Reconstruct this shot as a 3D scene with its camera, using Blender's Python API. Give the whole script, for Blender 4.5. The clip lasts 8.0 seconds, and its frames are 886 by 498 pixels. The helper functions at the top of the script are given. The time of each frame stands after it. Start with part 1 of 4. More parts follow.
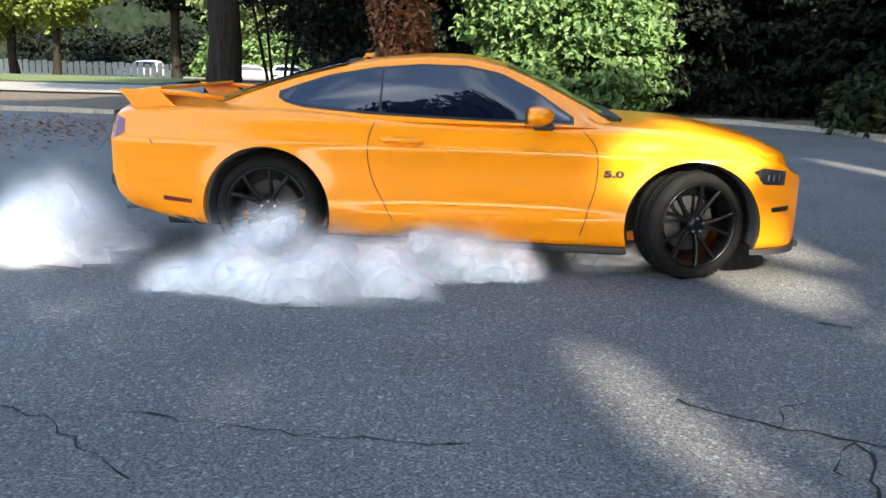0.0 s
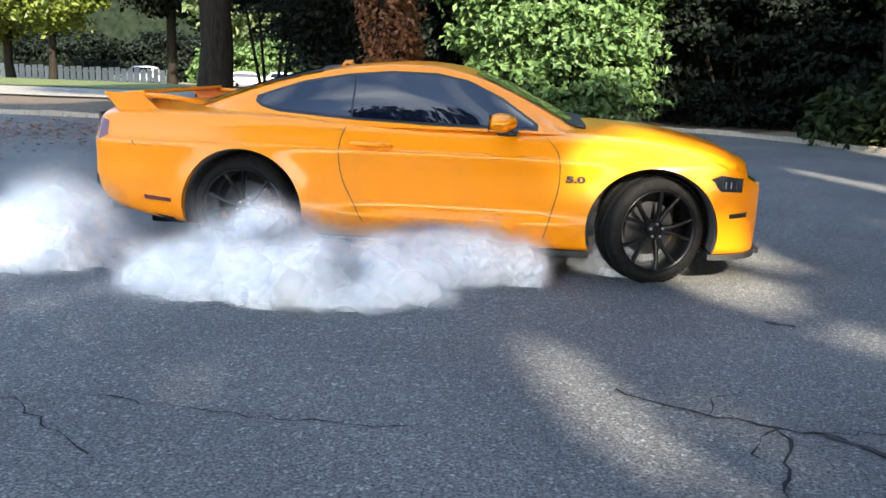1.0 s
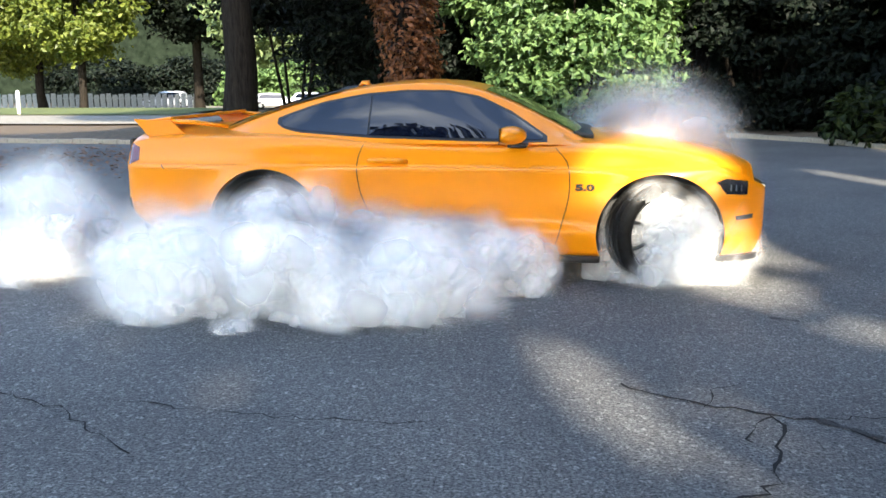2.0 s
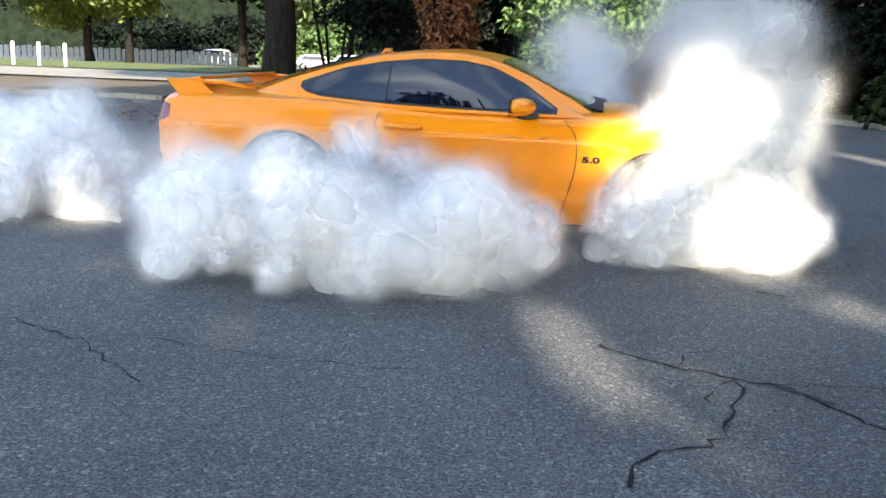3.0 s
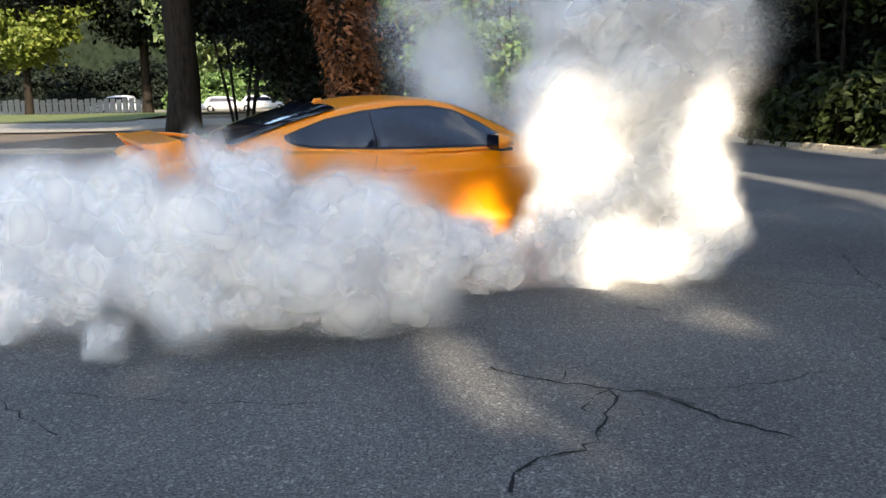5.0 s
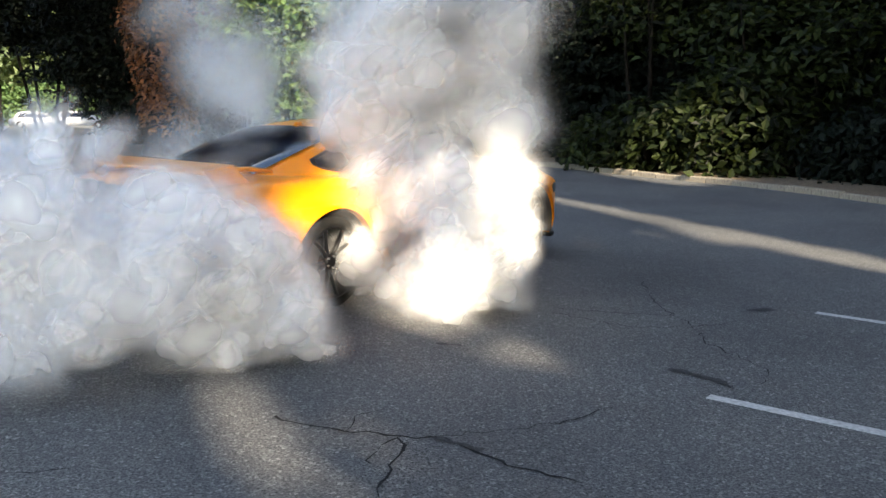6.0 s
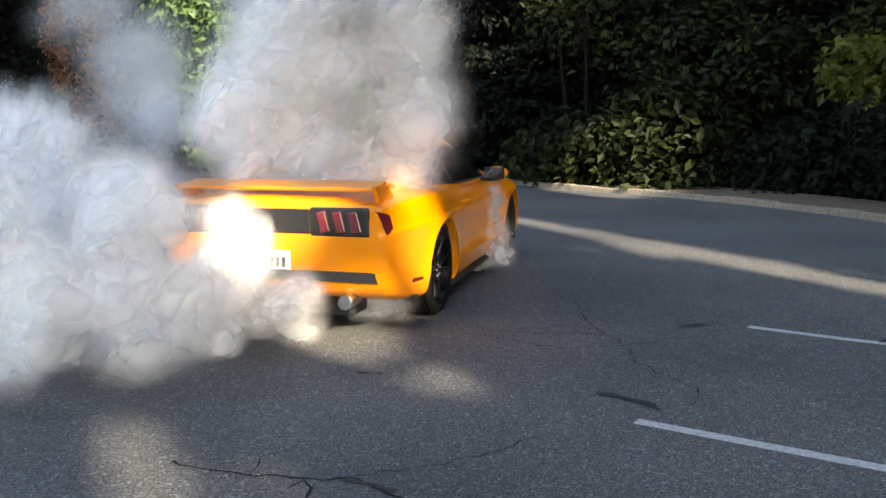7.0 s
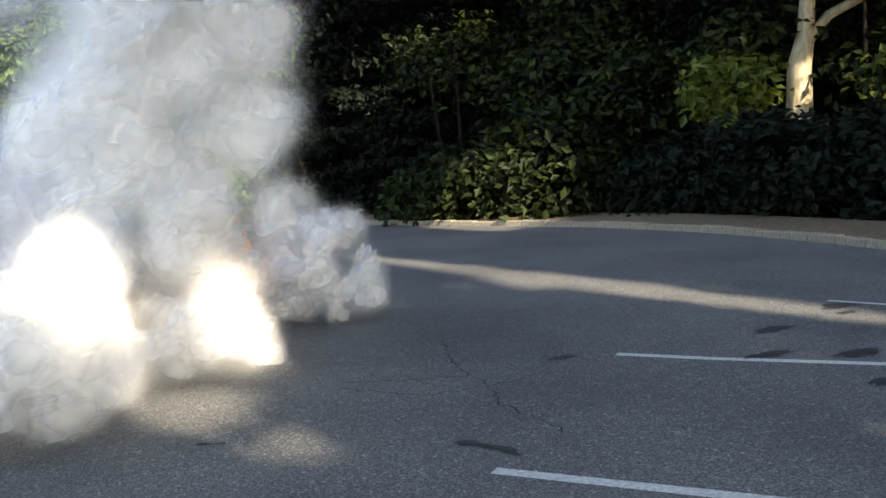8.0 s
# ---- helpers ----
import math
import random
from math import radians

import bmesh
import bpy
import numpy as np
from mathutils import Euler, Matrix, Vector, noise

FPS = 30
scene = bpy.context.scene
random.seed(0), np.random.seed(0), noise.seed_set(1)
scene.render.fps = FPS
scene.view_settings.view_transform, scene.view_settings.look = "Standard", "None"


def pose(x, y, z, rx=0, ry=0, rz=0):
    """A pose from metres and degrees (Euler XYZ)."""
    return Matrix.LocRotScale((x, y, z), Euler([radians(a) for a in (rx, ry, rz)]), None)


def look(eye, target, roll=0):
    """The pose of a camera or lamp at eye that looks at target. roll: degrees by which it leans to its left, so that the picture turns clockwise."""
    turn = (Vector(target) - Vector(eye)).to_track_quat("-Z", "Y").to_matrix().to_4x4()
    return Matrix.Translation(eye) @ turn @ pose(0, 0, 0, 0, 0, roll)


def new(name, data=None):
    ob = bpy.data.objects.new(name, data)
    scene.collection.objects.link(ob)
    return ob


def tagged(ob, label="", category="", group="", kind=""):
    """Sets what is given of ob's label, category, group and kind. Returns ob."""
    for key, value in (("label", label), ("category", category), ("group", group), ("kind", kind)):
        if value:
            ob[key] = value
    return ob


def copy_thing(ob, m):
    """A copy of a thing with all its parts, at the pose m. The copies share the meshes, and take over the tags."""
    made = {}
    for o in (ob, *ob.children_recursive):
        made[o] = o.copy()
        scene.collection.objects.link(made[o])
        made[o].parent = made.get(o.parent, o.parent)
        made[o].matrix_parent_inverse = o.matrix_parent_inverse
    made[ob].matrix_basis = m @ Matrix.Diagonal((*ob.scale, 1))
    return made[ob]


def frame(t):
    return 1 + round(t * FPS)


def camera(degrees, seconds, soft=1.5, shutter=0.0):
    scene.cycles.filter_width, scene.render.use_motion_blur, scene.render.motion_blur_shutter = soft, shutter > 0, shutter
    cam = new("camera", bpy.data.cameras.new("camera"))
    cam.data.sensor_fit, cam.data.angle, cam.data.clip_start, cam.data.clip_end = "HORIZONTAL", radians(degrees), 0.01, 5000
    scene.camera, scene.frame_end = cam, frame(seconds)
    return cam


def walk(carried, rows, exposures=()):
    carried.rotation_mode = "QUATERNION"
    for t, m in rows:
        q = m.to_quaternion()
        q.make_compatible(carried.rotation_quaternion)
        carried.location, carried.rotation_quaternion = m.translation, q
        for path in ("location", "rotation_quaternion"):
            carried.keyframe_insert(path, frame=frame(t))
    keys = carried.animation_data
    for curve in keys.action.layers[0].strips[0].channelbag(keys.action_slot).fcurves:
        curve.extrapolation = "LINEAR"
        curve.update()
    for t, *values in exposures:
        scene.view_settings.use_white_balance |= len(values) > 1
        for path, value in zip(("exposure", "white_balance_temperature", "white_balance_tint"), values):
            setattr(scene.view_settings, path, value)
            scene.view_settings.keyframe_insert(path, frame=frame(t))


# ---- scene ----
cam = camera(52.8, 8.0)
PATH = [
    (0, (0.171, -0.003, 1.364), (0.108, 1.95, 0.936), 1.5),
    (0.5, (0.235, -0.078, 1.362), (0.163, 1.89, 1.015), 0.8),
    (1, (0.367, -0.212, 1.362), (0.313, 1.745, 0.953), 2.1),
    (1.5, (0.435, -0.322, 1.383), (0.314, 1.643, 1.033), 0.1),
    (1.7, (0.439, -0.365, 1.388), (0.327, 1.599, 1.023), -0.2),
    (2.8, (0.64, -0.703, 1.39), (0.445, 1.244, 0.978), 1.2),
    (3, (0.689, -0.729, 1.419), (0.489, 1.208, 0.967), 1.9),
    (3.5, (0.775, -0.833, 1.506), (0.542, 1.099, 1.046), 0.8),
    (4, (0.741, -0.969, 1.522), (0.564, 0.977, 1.097), 0.5),
    (4.5, (0.696, -1.086, 1.558), (0.637, 0.868, 1.138), -0.1),
    (4.9, (0.794, -1.05, 1.546), (0.739, 0.91, 1.152), -0.6),
    (5, (0.854, -1.072, 1.534), (0.828, 0.891, 1.151), -0.8),
    (5.2, (0.939, -1.0, 1.539), (1.085, 0.967, 1.215), 0.9),
    (6.3, (1.191, -0.778, 1.586), (1.536, 1.162, 1.243), 0.5),
    (6.5, (1.241, -0.726, 1.57), (1.582, 1.22, 1.263), 0.4),
    (7, (1.357, -0.608, 1.576), (1.81, 1.316, 1.273), -0.4),
    (7.5, (1.643, -0.515, 1.552), (2.279, 1.369, 1.343), -2.3),
    (8, (1.766, -0.364, 1.536), (2.442, 1.505, 1.315), -4.0),
]
walk(cam, [(t, look(eye, target, roll)) for t, eye, target, roll in PATH],
     [(0, 2.4, 6150, 8), (1.5, 2.4, 6150, 8), (3.5, 2.15, 6300, 8), (5.0, 1.9, 6600, 10), (6.5, 1.9, 6700, 9), (8.0, 1.95, 6700, 8)])

# ---- light ----
SUN_EL, SUN_AZ = 30.0, (0.25, -0.968)          # height in degrees; way towards the sun over the ground
S = Vector((SUN_AZ[0] * math.cos(radians(SUN_EL)), SUN_AZ[1] * math.cos(radians(SUN_EL)), math.sin(radians(SUN_EL))))
world = bpy.data.worlds.new("sky")
scene.world = world
world.use_nodes = True
wn = world.node_tree.nodes
sky = wn.new("ShaderNodeTexSky")
sky.sky_type = "NISHITA"
sky.sun_disc = False
sky.sun_elevation = radians(SUN_EL)
sky.sun_rotation = math.atan2(S.x, S.y)
wn["Background"].inputs["Strength"].default_value = 0.15
wl = world.node_tree.links
wc, wm, wnoise, wr, wmix = (wn.new(k) for k in ("ShaderNodeTexCoord", "ShaderNodeMapping", "ShaderNodeTexNoise", "ShaderNodeValToRGB", "ShaderNodeMix"))
wm.inputs["Scale"].default_value = (1.2, 1.2, 5.0)
wnoise.inputs["Scale"].default_value, wnoise.inputs["Detail"].default_value = 2.2, 6
wr.color_ramp.elements[0].position, wr.color_ramp.elements[1].position = 0.50, 0.72
wmix.data_type = "RGBA"
wmix.inputs[7].default_value = (5.5, 5.7, 6.0, 1)
wl.new(wc.outputs["Generated"], wm.inputs[0])
wl.new(wm.outputs[0], wnoise.inputs["Vector"])
wl.new(wnoise.outputs[0], wr.inputs[0])
wl.new(wr.outputs[0], wmix.inputs[0])
wl.new(sky.outputs[0], wmix.inputs[6])
wl.new(wmix.outputs[2], wn["Background"].inputs["Color"])
sun = new("sun", bpy.data.lights.new("sun", "SUN"))
sun.data.energy, sun.data.angle, sun.data.color = 4.2, radians(1.0), (1.0, 0.86, 0.66)
sun.matrix_world = look(S * 60, (0, 0, 0))
scene.cycles.transparent_max_bounces = 128


# ---- materials ----
def material(name, base=(0.5, 0.5, 0.5), rough=0.6, metal=0.0, spec=0.5, coat=0.0):
    m = bpy.data.materials.new(name)
    m.use_nodes = True
    b = m.node_tree.nodes["Principled BSDF"]
    b.inputs["Base Color"].default_value = (*base, 1)
    b.inputs["Roughness"].default_value = rough
    b.inputs["Metallic"].default_value = metal
    b.inputs["Specular IOR Level"].default_value = spec
    b.inputs["Coat Weight"].default_value = coat
    b.inputs["Coat Roughness"].default_value = 0.03
    return m, b, m.node_tree.nodes, m.node_tree.links


def ramp(nodes, links, source, stops):
    r = nodes.new("ShaderNodeValToRGB")
    r.color_ramp.elements[0].position, r.color_ramp.elements[0].color = stops[0][0], (*stops[0][1], 1)
    r.color_ramp.elements[1].position, r.color_ramp.elements[1].color = stops[-1][0], (*stops[-1][1], 1)
    for p, c in stops[1:-1]:
        r.color_ramp.elements.new(p).color = (*c, 1)
    links.new(source, r.inputs[0])
    return r.outputs[0]


def noise_tex(nodes, links, scale, detail=4, coords="Object", rough=0.5):
    c = nodes.new("ShaderNodeTexCoord")
    n = nodes.new("ShaderNodeTexNoise")
    n.inputs["Scale"].default_value, n.inputs["Detail"].default_value, n.inputs["Roughness"].default_value = scale, detail, rough
    links.new(c.outputs[coords], n.inputs["Vector"])
    return n


def mix(nodes, links, a, b, fac, mode="MIX"):
    n = nodes.new("ShaderNodeMix")
    n.data_type, n.blend_type = "RGBA", mode
    for key, v in ((0, fac), (6, a), (7, b)):
        if isinstance(v, (int, float)):
            n.inputs[key].default_value = v
        elif isinstance(v, tuple):
            n.inputs[key].default_value = (*v, 1)
        else:
            links.new(v, n.inputs[key])
    return n.outputs[2]


def bump(nodes, links, bsdf, height, strength, distance):
    b = nodes.new("ShaderNodeBump")
    b.inputs["Strength"].default_value, b.inputs["Distance"].default_value = strength, distance
    links.new(height, b.inputs["Height"])
    links.new(b.outputs[0], bsdf.inputs["Normal"])


def asphalt(name, dark, light):
    m, b, n, l = material(name, rough=0.85, spec=0.3)
    grit = noise_tex(n, l, 80, 3, rough=0.8)
    vor = n.new("ShaderNodeTexVoronoi")
    vor.inputs["Scale"].default_value = 60
    l.new(n["Texture Coordinate"].outputs["Object"], vor.inputs["Vector"])
    big = noise_tex(n, l, 0.55, 5)
    stones = ramp(n, l, grit.outputs[0], [(0.36, dark), (0.52, tuple((a + c) / 2 for a, c in zip(dark, light))), (0.68, light)])
    speck = ramp(n, l, vor.outputs["Color"], [(0.0, (0.55, 0.55, 0.55)), (0.75, (1, 1, 1)), (1.0, (1.9, 1.9, 1.85))])
    col = mix(n, l, stones, speck, 1.0, "MULTIPLY")
    stain = ramp(n, l, big.outputs[0], [(0.3, (0.72, 0.72, 0.74)), (0.55, (1, 1, 1)), (0.75, (1.15, 1.13, 1.1))])
    l.new(mix(n, l, col, stain, 1.0, "MULTIPLY"), b.inputs["Base Color"])
    bump(n, l, b, grit.outputs[0], 0.6, 0.006)
    return m


def leafy(name, dark, light, through_light=0.35, rough=0.45, spec=0.3):
    """Leaves: each island takes its own tone; some light passes through."""
    m, b, n, l = material(name, rough=rough, spec=spec)
    geo = n.new("ShaderNodeNewGeometry")
    col = ramp(n, l, geo.outputs["Random Per Island"], [(0.0, dark), (1.0, light)])
    l.new(col, b.inputs["Base Color"])
    t = n.new("ShaderNodeBsdfTranslucent")
    l.new(mix(n, l, col, (1.3, 1.25, 0.6), 1.0, "MULTIPLY"), t.inputs[0])
    s = n.new("ShaderNodeMixShader")
    s.inputs[0].default_value = through_light
    l.new(b.outputs[0], s.inputs[1])
    l.new(t.outputs[0], s.inputs[2])
    l.new(s.outputs[0], n["Material Output"].inputs[0])
    return m


def grained(name, dark, light, scale, rough=0.8, stretch=None, depth=0.01, strength=0.6, spec=0.3):
    m, b, n, l = material(name, rough=rough, spec=spec)
    t = noise_tex(n, l, scale, 6, rough=0.65)
    if stretch:
        mp = n.new("ShaderNodeMapping")
        mp.inputs["Scale"].default_value = stretch
        l.new(n["Texture Coordinate"].outputs["Object"], mp.inputs[0])
        l.new(mp.outputs[0], t.inputs["Vector"])
    l.new(ramp(n, l, t.outputs[0], [(0.3, dark), (0.7, light)]), b.inputs["Base Color"])
    bump(n, l, b, t.outputs[0], strength, depth)
    return m


ROAD = asphalt("worn_asphalt", (0.027, 0.028, 0.030), (0.255, 0.255, 0.248))
SOIL = grained("leaf_litter", (0.03, 0.024, 0.016), (0.14, 0.10, 0.06), 9, depth=0.03)
LAWN = grained("lawn", (0.035, 0.05, 0.012), (0.13, 0.15, 0.045), 25, depth=0.03)
PATHWAY = grained("pale_path", (0.13, 0.12, 0.10), (0.26, 0.24, 0.20), 6)
KERB = grained("kerb_concrete", (0.17, 0.145, 0.11), (0.36, 0.31, 0.24), 22)
CRACK = material("crack_dark", (0.022, 0.022, 0.023), 0.95, spec=0.1)[0]
TAR = grained("tar_patch", (0.012, 0.012, 0.013), (0.04, 0.04, 0.042), 30, rough=0.7)
LINE = grained("road_paint", (0.30, 0.30, 0.29), (0.62, 0.62, 0.60), 40, depth=0.003)
# furrowed bark grain, its tone darkened to carry the shade on the trunks
BARK = grained("shaded_bark", (0.006, 0.005, 0.004), (0.030, 0.025, 0.020), 7, stretch=(3, 3, 0.5), depth=0.05, strength=1.0, spec=0.06)
PALE_BARK = grained("pale_bark", (0.28, 0.22, 0.13), (0.55, 0.47, 0.32), 9, stretch=(2, 2, 0.6), depth=0.03)
LEAF_SUN = leafy("bush_leaf", (0.05, 0.10, 0.035), (0.16, 0.25, 0.09))
LEAF_YELLOW = leafy("maple_leaf", (0.06, 0.09, 0.015), (0.18, 0.21, 0.04), 0.45)
# near-black leaf tone: the deep shade of the trees is put into the colour
LEAF_SHADE = leafy("shade_dark_leaf", (0.003, 0.005, 0.0035), (0.011, 0.017, 0.011), 0.1, 0.6, 0.12)
# climber green pulled down to near-black, so the colour holds the bank's shade
LEAF_IVY_SHADE = leafy("shaded_ivy_leaf", (0.002, 0.004, 0.0015), (0.032, 0.045, 0.012), 0.25, 0.5, 0.15)
LEAF_BROWN = leafy("dead_leaf", (0.05, 0.020, 0.010), (0.28, 0.115, 0.045), 0.25)
LEAF_GREY = leafy("locust_leaf", (0.07, 0.11, 0.05), (0.20, 0.25, 0.12), 0.4)
# backdrop colour: forest shade painted as near-black
WOODS_SHADE = grained("woods_shade", (0.006, 0.009, 0.006), (0.02, 0.028, 0.018), 1.5, rough=1.0, spec=0.0)
FENCE = grained("fence_wood", (0.20, 0.21, 0.21), (0.42, 0.43, 0.42), 14)
POST = material("post_paint", (0.75, 0.75, 0.72), 0.5)[0]

PAINT, pb, pn, pl = material("orange_paint", (0.80, 0.21, 0.002), 0.32, 0.0, 0.25, 0.45)
flake = noise_tex(pn, pl, 900, 1)
pl.new(ramp(pn, pl, flake.outputs[0], [(0.3, (0.78, 0.235, 0.0005)), (0.7, (0.90, 0.30, 0.001))]), pb.inputs["Base Color"])
GLASS = material("tinted_glass", (0.004, 0.006, 0.014), 0.03, 0.0, 0.5, 0.35)[0]
TRIM = material("black_trim", (0.012, 0.012, 0.013), 0.35)[0]
MATT = material("black_plastic", (0.016, 0.016, 0.017), 0.6)[0]
RUBBER = grained("tyre_rubber", (0.004, 0.004, 0.004), (0.012, 0.012, 0.012), 30, rough=0.85, depth=0.004, spec=0.12)
RIM = material("gloss_black_rim", (0.004, 0.004, 0.005), 0.28, 0.0, 0.2)[0]
STEEL = material("steel", (0.5, 0.5, 0.5), 0.3, 1.0)[0]
LAMP = material("smoked_lamp", (0.02, 0.02, 0.022), 0.08, 0.0, 0.8, 1.0)[0]
LENS = material("clear_lens", (0.22, 0.23, 0.25), 0.2, 0.6)[0]
RED = material("red_lens", (0.13, 0.012, 0.016), 0.2, 0.0, 0.7, 0.5)[0]
# parked cars' white lowered to grey; the far trees' shade is in it
SHADED_WHITE = material("shaded_white_paint", (0.45, 0.47, 0.50), 0.3, 0.0, 0.5, 0.6)[0]
PLATE = material("plate", (0.7, 0.7, 0.68), 0.4)[0]


def smoke_material(name, strength, colour):
    """Soft smoke: one even scatter for all the flakes of a puff, with ragged fading edges."""
    m, b, n, l = material(name)
    n.remove(b)
    uv = n.new("ShaderNodeUVMap")
    dist = n.new("ShaderNodeVectorMath")
    dist.operation = "DISTANCE"
    dist.inputs[1].default_value = (0.5, 0.5, 0)
    l.new(uv.outputs[0], dist.inputs[0])
    wisp = noise_tex(n, l, 1.7, 2, rough=0.45)
    info = n.new("ShaderNodeObjectInfo")
    shift = n.new("ShaderNodeVectorMath")
    shift.operation = "MULTIPLY_ADD"
    l.new(info.outputs["Random"], shift.inputs[0])
    shift.inputs[1].default_value = (37, 51, 23)
    l.new(n["Texture Coordinate"].outputs["Object"], shift.inputs[2])
    l.new(shift.outputs[0], wisp.inputs["Vector"])
    ragged = n.new("ShaderNodeMath")
    ragged.operation = "MULTIPLY_ADD"
    ragged.inputs[1].default_value = -0.9
    l.new(wisp.outputs[0], ragged.inputs[0])
    l.new(dist.outputs["Value"], ragged.inputs[2])
    fall = n.new("ShaderNodeMapRange")
    fall.interpolation_type = "SMOOTHSTEP"
    fall.inputs["From Min"].default_value, fall.inputs["From Max"].default_value = -0.57, 0.07
    fall.inputs["To Min"].default_value, fall.inputs["To Max"].default_value = strength, 0.0
    l.new(ragged.outputs[0], fall.inputs["Value"])
    edge_fade = n.new("ShaderNodeMapRange")
    edge_fade.interpolation_type = "SMOOTHSTEP"
    edge_fade.inputs["From Min"].default_value, edge_fade.inputs["From Max"].default_value = 0.10, 0.5
    edge_fade.inputs["To Min"].default_value, edge_fade.inputs["To Max"].default_value = 1.0, 0.0
    l.new(dist.outputs["Value"], edge_fade.inputs["Value"])
    mul = n.new("ShaderNodeMath")
    mul.operation = "MULTIPLY"
    l.new(fall.outputs[0], mul.inputs[0])
    l.new(edge_fade.outputs[0], mul.inputs[1])
    # even scatter to both sides of each flake
    d, t, s1, tr, s2 = (n.new(k) for k in ("ShaderNodeBsdfDiffuse", "ShaderNodeBsdfTranslucent", "ShaderNodeMixShader", "ShaderNodeBsdfTransparent", "ShaderNodeMixShader"))
    d.inputs[0].default_value = t.inputs[0].default_value = (*colour, 1)
    s1.inputs[0].default_value = 0.5
    l.new(d.outputs[0], s1.inputs[1])
    l.new(t.outputs[0], s1.inputs[2])
    l.new(mul.outputs[0], s2.inputs[0])
    l.new(tr.outputs[0], s2.inputs[1])
    l.new(s1.outputs[0], s2.inputs[2])
    l.new(s2.outputs[0], n["Material Output"].inputs[0])
    return m


SMOKE = smoke_material("tyre_smoke", 0.42, (0.995, 0.996, 1.0))
THIN = smoke_material("thin_smoke", 0.13, (0.96, 0.97, 0.98))


# ---- building helpers ----
def part(name, data, mat, parent=None, label=""):
    """Links a bmesh or mesh as one object, under a thing where one is given."""
    if isinstance(data, bmesh.types.BMesh):
        me = bpy.data.meshes.new(name)
        data.to_mesh(me)
        data.free()
    else:
        me = data
    if not me.materials:
        me.materials.append(mat)
    ob = new(name, me)
    if parent:
        ob.parent = parent
    if label:
        tagged(ob, label)
    return ob


def from_grid(rows, closed=False, smooth=True):
    """A mesh of quads through rows of points."""
    bm = bmesh.new()
    vs = [[bm.verts.new(p) for p in r] for r in rows]
    for a, b in zip(vs, vs[1:]):
        n = len(a)
        for i in range(n if closed else n - 1):
            f = bm.faces.new((a[i], a[(i + 1) % n], b[(i + 1) % n], b[i]))
            f.smooth = smooth
    return bm


def box(bm, size, m, bevel=0.0):
    made = bmesh.ops.create_cube(bm, size=1, matrix=m @ Matrix.Diagonal((*size, 1)))
    if bevel:
        edges = list({e for v in made["verts"] for e in v.link_edges})
        bmesh.ops.bevel(bm, geom=edges, offset=bevel, segments=2, affect="EDGES", profile=0.5)
    return bm


def tube(bm, points, radii, sides=10, wobble=0.0, rng=random):
    """A tapered limb through points."""
    rings = []
    for i, p in enumerate(points):
        p = Vector(p)
        d = (Vector(points[min(i + 1, len(points) - 1)]) - Vector(points[max(i - 1, 0)])).normalized()
        u = d.orthogonal().normalized() if abs(d.z) < 0.9 else Vector((1, 0, 0)).cross(d).normalized()
        w = d.cross(u)
        rings.append([bm.verts.new(p + (u * math.cos(a) + w * math.sin(a)) * radii[i] * (1 + rng.uniform(-wobble, wobble)))
                      for a in (2 * math.pi * k / sides for k in range(sides))])
    for a, b in zip(rings, rings[1:]):
        for i in range(sides):
            bm.faces.new((a[i], a[(i + 1) % sides], b[(i + 1) % sides], b[i])).smooth = True
    bm.faces.new(rings[0][::-1])
    bm.faces.new(rings[-1])
    return bm


def leaves_mesh(name, centres, sizes, normals, rng, long=1.7, fold=0.25):
    """Many small folded leaves, four corners each."""
    n = len(centres)
    a = rng.normal(size=(n, 3))
    nor = normals + 0.55 * rng.normal(size=(n, 3))
    nor /= np.linalg.norm(nor, axis=1)[:, None] + 1e-9
    u = np.cross(nor, a)
    u /= np.linalg.norm(u, axis=1)[:, None] + 1e-9
    v = np.cross(nor, u)
    s = sizes[:, None]
    pts = np.stack([centres - u * s * long * 0.5, centres + v * s * 0.5 + nor * s * fold, centres + u * s * long * 0.5, centres - v * s * 0.5 + nor * s * fold], 1)
    me = bpy.data.meshes.new(name)
    idx = np.arange(n) * 4
    faces = np.concatenate([np.stack([idx, idx + 1, idx + 2], 1), np.stack([idx, idx + 2, idx + 3], 1)])
    me.from_pydata(pts.reshape(-1, 3), [], faces)
    me.update()
    return me


def sprays(rng, centres, count, radius, flat, droop=0.15):
    """Leaves gathered in flat, drooping sprays round the centres."""
    n = len(centres)
    off = rng.normal(size=(n, count, 3)) * np.array([radius, radius, radius * flat])
    off[:, :, 2] -= droop * np.hypot(off[:, :, 0], off[:, :, 1])
    return (centres[:, None] + off).reshape(-1, 3)


def lumpy(rng, n, centre, radii, lo=0.75, lumps=7):
    """Points near the skin of an uneven ellipsoid, with hollows."""
    d = rng.normal(size=(n, 3))
    d /= np.linalg.norm(d, axis=1)[:, None]
    k = rng.normal(size=(lumps, 3))
    k /= np.linalg.norm(k, axis=1)[:, None]
    bulge = (np.maximum(0, d @ k.T) ** 6 * rng.uniform(0.15, 0.4, lumps)).sum(1)
    r = rng.uniform(lo, 1.0, n) ** 0.7 * (0.82 + bulge)
    p = d * r[:, None] * np.array(radii) + np.array(centre)
    return p, d


